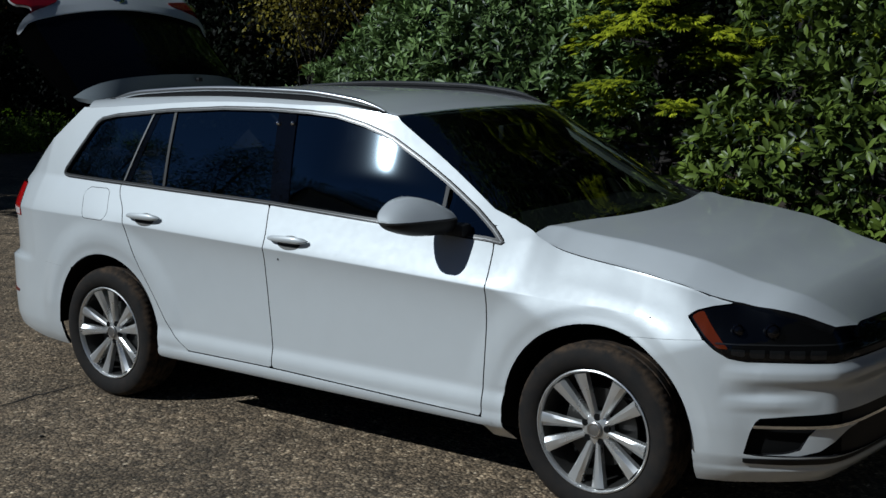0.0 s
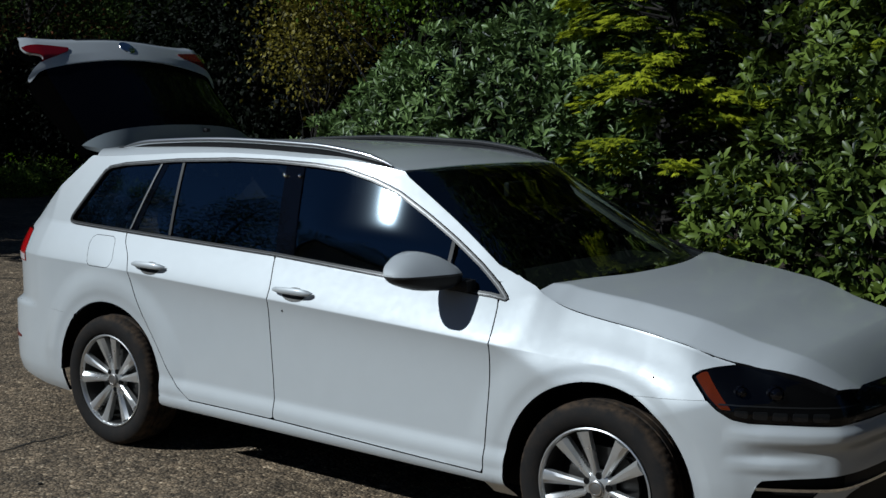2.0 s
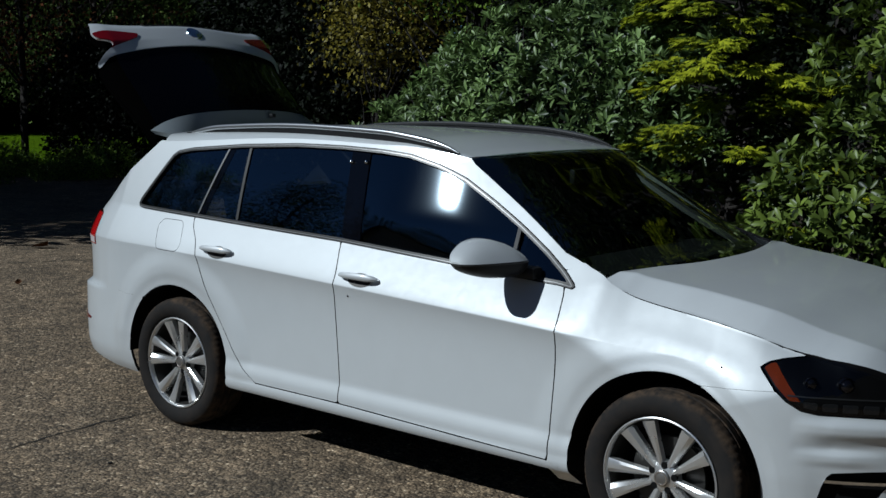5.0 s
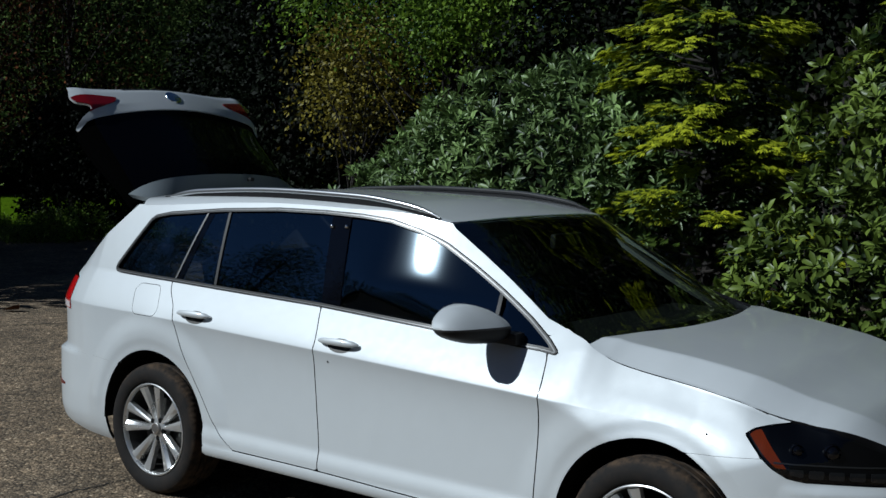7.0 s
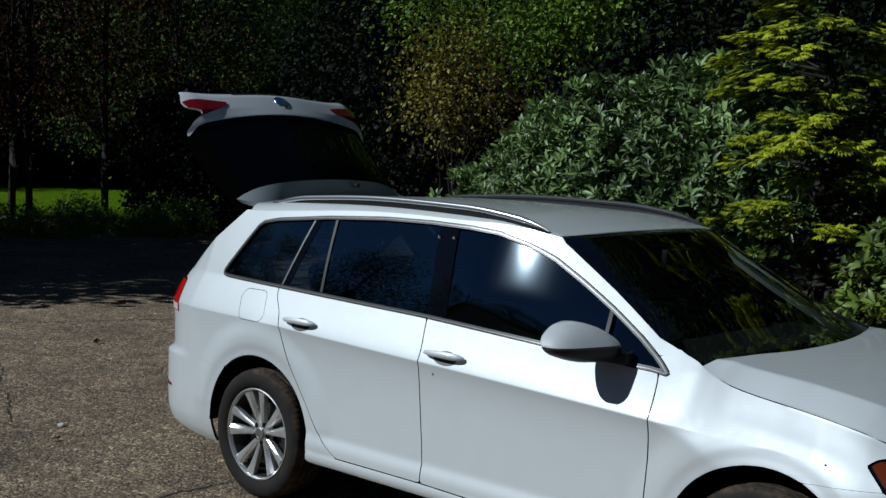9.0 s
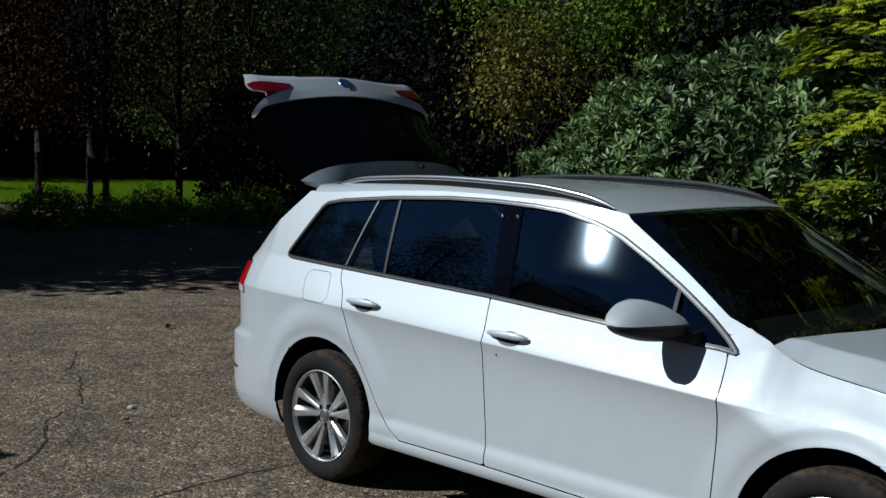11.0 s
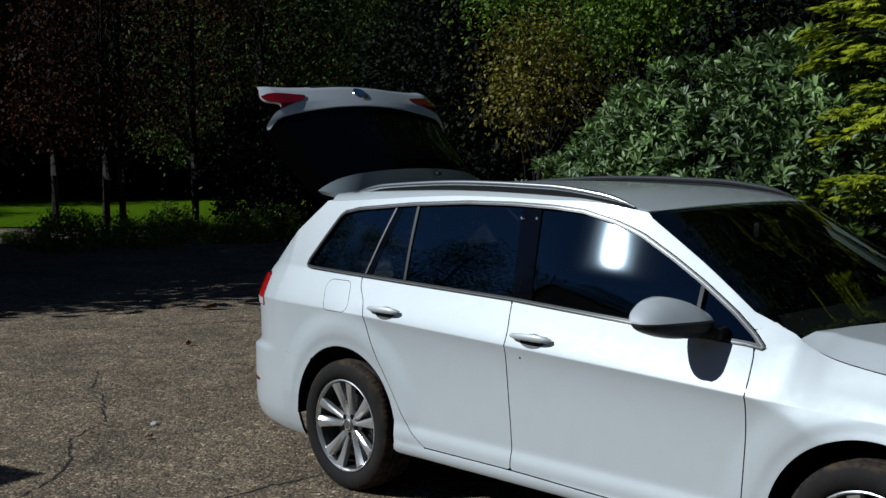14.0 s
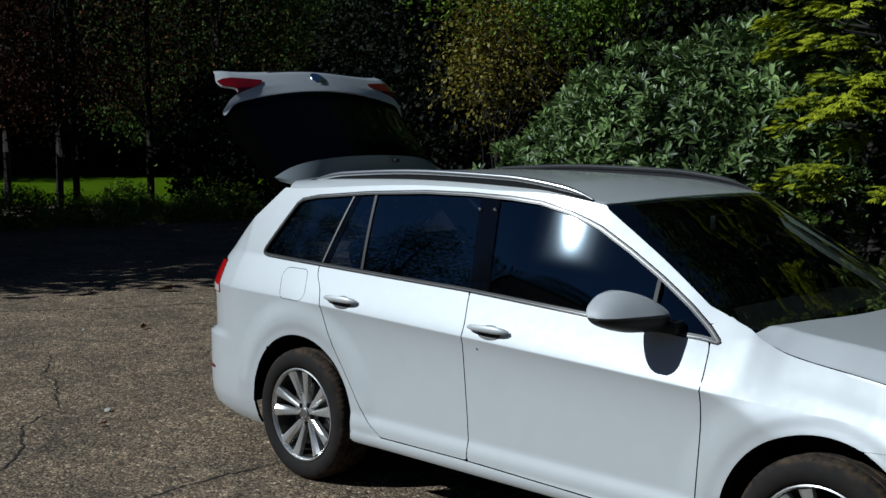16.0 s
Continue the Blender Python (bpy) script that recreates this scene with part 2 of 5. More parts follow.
def curve(*pairs):
    """A smooth monotone curve through the pairs, for numbers and arrays."""
    xs, ys = np.array(pairs, float).T
    d = np.diff(ys) / np.diff(xs)
    m = np.r_[d[0], np.where(d[1:] * d[:-1] > 0, 2 * d[1:] * d[:-1] / np.where(d[1:] + d[:-1] == 0, 1, d[1:] + d[:-1]), 0), d[-1]]

    def f(x):
        x = np.clip(np.asarray(x, float), xs[0], xs[-1])
        i = np.clip(np.searchsorted(xs, x) - 1, 0, len(d) - 1)
        h = xs[i + 1] - xs[i]
        t = (x - xs[i]) / h
        return ys[i] * (1 + 2 * t) * (1 - t) ** 2 + m[i] * h * t * (1 - t) ** 2 + ys[i + 1] * t * t * (3 - 2 * t) + m[i + 1] * h * t * t * (t - 1)

    return f


def inside(poly, round_by=0.0):
    """Signed distance to a closed outline, positive within, for arrays."""
    p = np.array(poly, float)
    q = np.roll(p, -1, 0)

    def f(a, b):
        a, b = np.asarray(a, float), np.asarray(b, float)
        best, odd = np.full(a.shape, 9.0), np.zeros(a.shape, bool)
        for (x0, y0), (x1, y1) in zip(p, q):
            ex, ey = x1 - x0, y1 - y0
            t = np.clip(((a - x0) * ex + (b - y0) * ey) / (ex * ex + ey * ey + 1e-12), 0, 1)
            best = np.minimum(best, np.hypot(a - x0 - t * ex, b - y0 - t * ey))
            odd ^= ((y0 > b) != (y1 > b)) & (a < x0 + (b - y0) * ex / (ey if abs(ey) > 1e-9 else 1e-9))
        return np.where(odd, best, -best) + round_by

    return f


def sheet(X, Y, Z, G, depth=0.012, out=None):
    """The part of a grid of places where G > 0, cut cleanly, with its rim turned inward by depth."""
    bm = bmesh.new()
    made = {}
    rows, cols = G.shape
    pos = np.stack([X, Y, Z], -1)

    def corner(i, j):
        if (i, j) not in made:
            made[i, j] = bm.verts.new(pos[i, j])
        return made[i, j]

    def cross(a, b):
        key = (a, b) if a < b else (b, a)
        if key not in made:
            g0, g1 = G[key[0]], G[key[1]]
            t = min(0.98, max(0.02, g0 / (g0 - g1)))
            made[key] = bm.verts.new(pos[key[0]] * (1 - t) + pos[key[1]] * t)
        return made[key]

    on = G > 0
    some = on[:-1, :-1] | on[1:, :-1] | on[:-1, 1:] | on[1:, 1:]
    for i, j in np.argwhere(some):
        ring = [(i, j), (i + 1, j), (i + 1, j + 1), (i, j + 1)]
        loop = []
        for a, b in zip(ring, ring[1:] + ring[:1]):
            if on[a]:
                loop.append(corner(*a))
            if on[a] != on[b]:
                loop.append(cross(a, b))
        if len(loop) >= 3:
            try:
                bm.faces.new(loop)
            except ValueError:
                pass
    bm.normal_update()
    if out is not None:
        total = Vector()
        for f in bm.faces:
            total += f.normal * f.calc_area()
        if total.dot(Vector(out)) < 0:
            bmesh.ops.reverse_faces(bm, faces=bm.faces[:])
            bm.normal_update()
    if depth:
        rim = [e for e in bm.edges if len(e.link_faces) == 1]
        low = {}
        for e in rim:
            for v in e.verts:
                if v not in low:
                    low[v] = bm.verts.new(v.co - v.normal * depth)
        for e in rim:
            f = e.link_faces[0]
            k = [l.vert for l in f.loops]
            a, b = e.verts
            if k[(k.index(a) + 1) % len(k)] is not b:
                a, b = b, a
            bm.faces.new((b, a, low[a], low[b])).material_index = 1
            e.smooth = False
    return bm


def lathe(profile, steps=48, axis="y"):
    """Turns a profile of (radius, along) about an axis."""
    bm = bmesh.new()
    rings = []
    for k in range(steps):
        a = 2 * math.pi * k / steps
        ring = []
        for r, h in profile:
            c = {"y": (r * math.cos(a), h, r * math.sin(a)), "z": (r * math.cos(a), r * math.sin(a), h), "x": (h, r * math.cos(a), r * math.sin(a))}[axis]
            ring.append(bm.verts.new(c))
        rings.append(ring)
    for k in range(steps):
        p, q = rings[k], rings[(k + 1) % steps]
        for i in range(len(profile) - 1):
            bm.faces.new((p[i], p[i + 1], q[i + 1], q[i]))
    bmesh.ops.remove_doubles(bm, verts=bm.verts[:], dist=1e-5)
    bmesh.ops.recalc_face_normals(bm, faces=bm.faces[:])
    return bm


def tube(points, radii, sides=10, squash=1.0, cap=True, bm=None):
    """A round bar along points; squash flattens it upward."""
    bm = bm or bmesh.new()
    pts = [Vector(p) for p in points]
    rings = []
    for i, p in enumerate(pts):
        d = (pts[min(i + 1, len(pts) - 1)] - pts[max(i - 1, 0)]).normalized()
        side = d.cross(Vector((0, 0, 1)))
        side = side.normalized() if side.length > 1e-3 else Vector((1, 0, 0))
        up = side.cross(d)
        r = radii[i] if isinstance(radii, (list, tuple)) else radii
        rings.append([bm.verts.new(p + side * r * math.cos(2 * math.pi * k / sides) + up * r * squash * math.sin(2 * math.pi * k / sides)) for k in range(sides)])
    for a, b in zip(rings, rings[1:]):
        for k in range(sides):
            bm.faces.new((a[k], a[(k + 1) % sides], b[(k + 1) % sides], b[k]))
    if cap:
        bm.faces.new(rings[0][::-1])
        bm.faces.new(rings[-1])
    return bm


def box(size, at=(0, 0, 0), bevel=0.0, segments=2, bm=None, turn=None):
    """A block with rounded edges."""
    one = bmesh.new()
    bmesh.ops.create_cube(one, size=1)
    bmesh.ops.scale(one, vec=size, verts=one.verts[:])
    if bevel:
        bmesh.ops.bevel(one, geom=one.edges[:], offset=bevel, segments=segments, profile=0.6, affect="EDGES")
    if turn is not None:
        bmesh.ops.transform(one, matrix=turn, verts=one.verts[:])
    bmesh.ops.translate(one, vec=at, verts=one.verts[:])
    if bm is None:
        return one
    me = bpy.data.meshes.new("tmp")
    one.to_mesh(me)
    one.free()
    bm.from_mesh(me)
    bpy.data.meshes.remove(me)
    return bm

# ---- ground ----
def flat(name, poly, z, material, label, category, thick=0.0):
    bm = bmesh.new()
    top = [bm.verts.new((x, y, z)) for x, y in poly]
    f = bm.faces.new(top)
    if f.normal.z < 0:
        f.normal_flip()
    ob = part(name, bm, material, smooth=False)
    return tagged(ob, label, category, kind="structure")


flat("ground", [(-400, -400), (400, -400), (400, 400), (-400, 400)], -0.03, SOIL, "dark leaf-littered woodland soil around the driveway", "ground")
flat("driveway", [(-40, -25), (22, -25), (22, 1.5), (3.5, 1.55), (-1.2, 2.2), (-3.5, 3.4), (-6.0, 6.0), (-9.0, 9.6), (-13.5, 12.6), (-17.5, 10.6), (-22, 6.5), (-40, -1)], 0.0, ASPHALT,
     "worn brown-grey aggregate asphalt driveway with cracks", "driveway")
flat("lawn", [(-14, 18.5), (-16.5, 13.8), (-20.5, 9.2), (-25, 5), (-45, -8), (-95, 15), (-70, 60), (-20, 45)], 0.0, GRASS, "sunlit mown green lawn beyond the trees", "lawn")


def crack(points, width):
    """A ragged dark crack in the paving."""
    bm = bmesh.new()
    pts = []
    for (x0, y0), (x1, y1) in zip(points, points[1:]):
        n = max(2, int(math.hypot(x1 - x0, y1 - y0) / 0.035))
        for k in range(n):
            t = k / n
            pts.append(Vector((x0 + (x1 - x0) * t + random.uniform(-0.012, 0.012), y0 + (y1 - y0) * t + random.uniform(-0.012, 0.012), 0.003)))
    prev = None
    for i, p in enumerate(pts):
        d = (pts[min(i + 1, len(pts) - 1)] - pts[max(i - 1, 0)]).normalized()
        s = Vector((-d.y, d.x, 0)) * width * random.uniform(0.15, 1.0) * min(1, i / 6 + 0.1, (len(pts) - i) / 6)
        pair = (bm.verts.new(p + s), bm.verts.new(p - s))
        if prev:
            bm.faces.new((prev[0], prev[1], pair[1], pair[0]))
        prev = pair
    ob = part("pavement_crack", bm, CRACK, smooth=False)
    return tagged(ob, "dark ragged crack in the asphalt paving", "crack", "cracks in the driveway", "structure")


for pts, w in (
    ([(-7.5, -0.3), (-7.3, 0.53), (-6.89, 1.18), (-6.48, 2.1), (-6.2, 2.8)], 0.012),
    ([(-5.22, -0.14), (-4.8, -0.35), (-4.45, -0.59), (-4.21, -0.62), (-3.5, -0.98), (-3.18, -1.36), (-2.77, -1.56), (-2.48, -1.8), (-2.2, -2.2)], 0.009),
    ([(-1.5, -2.2), (-1.58, -1.55), (-1.61, -1.27), (-1.62, -1.03), (-1.61, -0.77), (-1.6, -0.5)], 0.008),
    ([(-5.6, 0.2), (-4.6, 0.7), (-3.7, 0.75)], 0.006),
    ([(-4.7, -0.9), (-4.3, -0.4), (-3.6, 0.2)], 0.004),
):
    crack(pts, w)


def pebble(at, r, seed, material, label):
    rnd = random.Random(seed)
    bm = bmesh.new()
    bmesh.ops.create_icosphere(bm, subdivisions=2, radius=r)
    for v in bm.verts:
        v.co *= rnd.uniform(0.8, 1.15)
        v.co.z *= 0.6
    ob = part("pebble", bm, material)
    ob.location = (at[0], at[1], r * 0.4)
    return tagged(ob, label, "pebble", "loose stones on the driveway")


pebble((-3.19, -0.82), 0.022, 1, PEBBLE, "small pale pebble lying on the asphalt")
pebble((-5.87, 0.5), 0.015, 2, PEBBLE, "small pale pebble lying on the asphalt")
pebble((-1.05, -1.45), 0.011, 4, CRACK, "small dark stone on the asphalt")


def fallen_leaf(at, size, turn):
    bm = bmesh.new()
    rows = []
    for k in range(7):
        t = k / 6
        w = 0.32 * math.sin(math.pi * min(1, t * 0.95 + 0.03)) * (1 + 0.25 * math.sin(t * 17))
        rows.append([bm.verts.new(((t - 0.5) * size, s * w * size, 0.012 + 0.25 * size * abs(s) * t + 0.1 * size * t)) for s in (-1, 0, 1)])
    for a, b in zip(rows, rows[1:]):
        for i in range(2):
            bm.faces.new((a[i], a[i + 1], b[i + 1], b[i]))
    ob = part("fallen_leaf", bm, RUSTLEAF)
    ob.matrix_world = pose(at[0], at[1], 0, 0, 0, turn)
    return tagged(ob, "curled brown dry leaf on the asphalt", "leaf", "fallen leaves on the driveway")


fallen_leaf((-7.47, 2.29), 0.2, 20)
fallen_leaf((-2.9, -1.02), 0.05, 80)
fallen_leaf((-5.6, 0.9), 0.09, 140)


# ---- the car's skin ----
HUB_F, HUB_R, HUB_Z = 1.3175, -1.3175, 0.314
PLAN = [(-2.385, 0.0), (-2.375, 0.35), (-2.335, 0.6), (-2.26, 0.725), (-2.15, 0.79), (-2.0, 0.832), (-1.7, 0.868), (-1.3, 0.888), (-0.6, 0.894), (0.5, 0.896), (1.3, 0.893),
        (1.6, 0.874), (1.8, 0.832), (1.9, 0.786), (1.98, 0.738), (2.05, 0.686), (2.095, 0.638), (2.125, 0.565), (2.15, 0.44), (2.175, 0.25), (2.19, 0.12), (2.195, 0.0)]
plan = np.array(PLAN)
along = np.r_[0, np.cumsum(np.hypot(*np.diff(plan, axis=0).T))]
LENGTH = along[-1]
plan_x, plan_w = curve(*zip(along, plan[:, 0])), curve(*zip(along, plan[:, 1]))
top_z = curve((-2.4, 1.05), (-1.66, 1.039), (-0.91, 1.017), (-0.28, 0.998), (0.26, 0.968), (0.82, 0.938), (0.93, 0.950), (1.0, 0.960), (1.06, 0.946), (1.14, 0.922), (1.25, 0.902), (1.36, 0.887), (1.58, 0.853), (1.79, 0.803), (1.94, 0.786), (2.06, 0.758), (2.2, 0.72))
line_z = curve((-2.4, 0.87), (-1.5, 0.868), (-0.82, 0.847), (0.18, 0.811), (0.98, 0.776), (1.6, 0.74), (2.2, 0.70))
roll_in = curve((-2.4, 0.085), (0.7, 0.095), (0.9, 0.112), (1.15, 0.135), (1.36, 0.136), (1.58, 0.115), (1.8, 0.09), (1.95, 0.03), (2.2, 0.02))


section = curve((0.15, 0.14), (0.20, 0.095), (0.24, 0.046), (0.262, 0.018), (0.275, 0.012), (0.30, 0.010), (0.312, 0.014), (0.335, 0.013), (0.365, 0.018), (0.385, 0.024), (0.40, 0.027))
bumper_section = curve((0.15, 0.09), (0.20, 0.045), (0.25, 0.018), (0.31, 0.004), (0.40, 0.0))


ledge = curve((0.15, 0.0), (0.44, 0.0), (0.535, 0.007), (0.580, -0.011), (0.592, -0.011), (0.632, 0.006), (1.5, 0.006))
fin = curve((0.15, 0.0), (0.455, 0.0), (0.488, -0.009), (0.497, -0.009), (0.523, 0.005), (0.545, 0.0), (1.5, 0.0))


def skin(s, z):
    """Places on the side, bow and stern of the body, by the way round the plan and the height."""
    x, w = plan_x(s), plan_w(s)
    e = 0.004
    tx, tw = plan_x(np.minimum(s + e, LENGTH)) - plan_x(np.maximum(s - e, 0)), plan_w(np.minimum(s + e, LENGTH)) - plan_w(np.maximum(s - e, 0))
    n = np.hypot(tx, tw)
    nx, nw = -tw / n, tx / n
    a, b = line_z(x), top_z(x)
    t = np.clip((a - z) / (a - 0.40), 0, None)
    ends = np.clip((np.abs(x) - 1.05) / 0.5, 0, 1)
    fade = 1 - np.clip((x - 0.92) / 0.3, 0, 1) ** 0.8 * 0.85
    inset = np.where(z > 0.40, 0.027 * (1 - 0.75 * ends) * fade * (1 - np.exp(-t / 0.19)) / (1 - math.exp(-1 / 0.19)), section(z) * (1 - ends) + (bumper_section(z) + 0.00675 * fade) * ends)
    go = np.clip((x - 0.87) / 0.5, 0, 1)
    go = go * go * (3 - 2 * go)
    low = a - go * (0.055 + 0.11 * np.clip((1.72 - x) / 0.25, 0, 1))
    q = np.clip((z - low) / (b - low), 0, 1)
    h = np.maximum(z - b, 0)
    inset = inset * (z < a) + roll_in(x) * q ** (1.18 + 0.40 * go) + 0.30 * h + 0.18 * h * h
    # the glasshouse narrows towards the windshield
    inset = inset + 0.13 * np.maximum(x + 0.3, 0) ** 2 * np.minimum(h / 0.4, 1) * np.clip((1.2 - x) / 0.15, 0, 1)
    stern = np.clip((-1.9 - x) / 0.35, 0, 1)
    bow = np.clip((x - 1.65) / 0.4, 0, 1)
    inset = inset + stern * (0.035 * np.clip((z - 0.60) / 0.03, 0, 1) + 0.25 * np.maximum(z - 0.98, 0)) + bow * (0.25 * np.maximum(z - 0.66, 0) + 0.45 * np.maximum(0.31 - z, 0) - 0.012 * np.clip((0.27 - z) / 0.012, 0, 1))
    inset = inset + np.clip((x - 1.77) / 0.12, 0, 1) * (ledge(z) + fin(z) * np.clip((2.06 - x) / 0.12, 0, 1))
    # arch lips stand a little proud
    for hx in (HUB_F, HUB_R):
        d = np.hypot(x - hx, z - HUB_Z - 0.012)
        u = np.clip((0.56 - d) / 0.11, 0, 1)
        inset = inset - ((0.009 if hx > 0 else 0.016) * u * u * (3 - 2 * u) - 0.011 * np.clip((0.43 - d) / 0.058, 0, 1) + 0.003 * np.exp(-((d - 0.375) / 0.012) ** 2)) * np.clip((np.where(x > 0.5, top_z(x) - 0.01, line_z(x) + 0.09) - z) / 0.08, 0, 1) * np.clip((z - 0.26) / 0.16, 0.2, 1)
    return x - nx * inset, -(w - nw * inset), z


def grid(s0, s1, z0, z1, step=0.0125):
    """A net on the skin whose rows follow the body's feature lines."""
    s = np.linspace(s0, s1, max(2, int((s1 - s0) / step)))[:, None]
    x = plan_x(s)
    marks = [0.16 + 0 * x, 0.31 + 0 * x, 0.40 + 0 * x, line_z(x) - 0.006, line_z(x), line_z(x) + 0.006, top_z(x), 1.475 + 0 * x]
    rows = []
    for a, b in zip(marks, marks[1:]):
        n = max(2, int(float((b - a).max()) / step))
        rows += [a + (b - a) * k / n for k in range(n)]
    Z = np.concatenate(rows + [marks[-1]], 1)
    keep = (Z.max(0) > z0 - step) & (Z.min(0) < z1 + step)
    Z = Z[:, keep]
    return skin(s + 0 * Z, Z)


def s_at(x):
    return float(np.interp(x, plan[:, 0], along))


DLO = [(-1.663, 1.041), (-1.261, 1.030), (-0.914, 1.019), (-0.285, 1.000), (0.257, 0.970), (0.821, 0.938), (0.888, 0.930), (0.900, 0.940), (0.842, 0.983), (0.744, 1.048), (0.586, 1.138), (0.433, 1.220),
       (0.280, 1.296), (0.220, 1.318), (0.131, 1.347), (-0.02, 1.381), (-0.171, 1.394), (-0.402, 1.402), (-0.679, 1.401), (-1.044, 1.383), (-1.40, 1.352), (-1.50, 1.334), (-1.535, 1.312), (-1.705, 1.085), (-1.712, 1.062), (-1.70, 1.046)]
dlo = inside(DLO)
shut_r = curve((0.28, -0.70), (0.31, -0.742), (0.336, -0.784), (0.368, -0.829), (0.424, -0.880), (0.493, -0.932), (0.584, -1.000), (0.68, -1.062), (0.797, -1.122), (0.923, -1.177), (0.994, -1.238), (1.05, -1.262))
shut_b = curve((0.2, -0.221), (0.316, -0.221), (0.462, -0.228), (0.605, -0.24), (0.727, -0.246), (0.849, -0.243), (0.97, -0.272), (1.02, -0.287))
shut_f = curve((0.2, 0.857), (0.373, 0.861), (0.502, 0.868), (0.674, 0.876), (0.802, 0.880), (0.9, 0.866), (0.94, 0.850))
HATCH = curve((0.70, -2.36), (0.812, -2.36), (0.817, -2.055), (0.985, -2.06), (1.0, -2.11), (1.126, -1.995), (1.26, -1.825), (1.36, -1.70), (1.40, -1.655), (1.45, -1.60))
LAMP = inside([(1.647, 0.761), (1.669, 0.779), (1.71, 0.791), (1.771, 0.801), (1.862, 0.796), (1.946, 0.786), (2.022, 0.766), (2.085, 0.738), (2.118, 0.69), (2.122, 0.640), (2.108, 0.632), (2.085, 0.628), (1.97, 0.631), (1.847, 0.632), (1.796, 0.641), (1.75, 0.667), (1.705, 0.706)])
shield_edge = curve((0.95, 1.03), (0.992, 0.98), (1.019, 0.89), (1.048, 0.806), (1.104, 0.715), (1.199, 0.557), (1.27, 0.435), (1.363, 0.271), (1.42, 0.13))
PILLAR = inside([(0.05, 1.50), (0.12, 1.465), (0.25, 1.392), (0.285, 1.357), (0.435, 1.270), (0.557, 1.199), (0.715, 1.104), (0.806, 1.048), (0.891, 1.020), (0.842, 0.992), (0.70, 0.99), (0.05, 0.99)])
fender_top = curve((0.78, 0.985), (0.842, 0.991), (0.893, 1.018), (0.93, 1.005), (0.985, 0.988), (1.05, 0.953), (1.14, 0.919), (1.25, 0.899), (1.36, 0.884), (1.58, 0.850), (1.79, 0.800), (2.0, 0.77))
INTAKE = inside([(1.848, 0.320), (1.866, 0.395), (1.880, 0.43), (1.893, 0.443), (1.98, 0.453), (2.052, 0.458), (2.115, 0.463), (2.3, 0.455), (2.3, 0.30), (2.054, 0.312), (1.958, 0.312), (1.89, 0.314)])
RAMP = inside([(1.90, 0.316), (1.97, 0.322), (2.003, 0.334), (2.026, 0.384), (2.045, 0.408), (2.135, 0.408), (2.117, 0.396), (2.09, 0.359), (2.056, 0.329), (2.0, 0.313)])
FLAP = inside([(-1.425, 0.900), (-1.315, 0.900), (-1.342, 0.968), (-1.452, 0.968)], 0.036)
GAP = 0.0026


def arch(x, z, r=0.372):
    return np.minimum(np.hypot(x - HUB_F, z - HUB_Z - 0.012), np.hypot(x - HUB_R, z - HUB_Z - 0.012)) - r


car = empty("station_wagon")
tagged(car, "white-silver station wagon with raised tailgate, parked on the asphalt driveway", "car")


def both_sides(ob):
    """The same part again on the car's other side."""
    twin = ob.copy()
    scene.collection.objects.link(twin)
    twin.scale = (1, -1, 1)
    for c in ob.children:
        t = c.copy()
        scene.collection.objects.link(t)
        t.parent = twin
    return twin


def panel(name, g, x0, x1, z0, z1, material=PAINT, parent=car, label="", depth=0.014, step=0.0125, lift=0.0):
    X, Y, Z = grid(s_at(x0), s_at(x1), z0, z1, step)
    G = g(X, Y, Z)
    bm = sheet(X, Y - (lift(X, Z) if callable(lift) else lift), Z, G, depth, (0, -1, 0))
    return part(name, bm, [material, EDGE_SHADE] if material in (PAINT, SATIN, BEAD) else material, parent, label, sharp=42)


door_foot = curve((-1.0, 0.312), (-0.3, 0.314), (0.2, 0.306), (0.86, 0.294), (1.0, 0.293))


rear_door = panel("rear_door", lambda x, y, z: np.minimum.reduce([x - shut_r(z) - GAP, shut_b(z) - GAP - x, -dlo(x, z) - 0.001, z - door_foot(x), top_z(x) + 0.012 - z]), -1.35, -0.15, 0.28, 1.06)
front_door = panel("front_door", lambda x, y, z: np.minimum.reduce([x - shut_b(z) - GAP, shut_f(z) - GAP - x, -dlo(x, z) - 0.001, z - door_foot(x), top_z(x) + 0.012 - z]), -0.35, 0.95, 0.27, 1.02)
fender = panel("front_fender", lambda x, y, z: np.minimum.reduce([x - np.where(z < 0.935, shut_f(z) + GAP, 0.825), fender_top(x) + 0.0025 - z, arch(x, z), -LAMP(x, z) - GAP, -dlo(x, z) - 0.001, z - 0.20,
               np.where(x > 1.45, z - (0.685 + 0.08 * (x - 1.6)), 9), 1.83 - x]), 0.80, 1.9, 0.18, 1.06)


def roof_z(x, y):
    """The roof's height over the plan."""
    mid = curve((-1.80, 1.428), (-1.3, 1.458), (-0.7, 1.474), (-0.1, 1.460), (0.2, 1.420), (0.36, 1.386), (0.5, 1.35))(x)
    a = np.abs(y)
    return mid - 0.028 * (a / 0.6) ** 2 - 4.5 * np.maximum(a - 0.585, 0) ** 2


def side_region(x, y, z):
    rear = np.minimum.reduce([np.where(z < 1.035, shut_r(z) - GAP - x, 9), np.where(x < -1.45, z - 0.6127, z - 0.30), x - HATCH(z),
                              -FLAP(x, z) - 0.0025, 0.12 - x])
    front = np.minimum(PILLAR(x, z), x - 0.06)
    return np.minimum.reduce([np.maximum(rear, front), -dlo(x, z) - 0.001, arch(x, z), np.where((z > 1.2) & (x < 0.34), roof_z(x, y) - z, 9)])


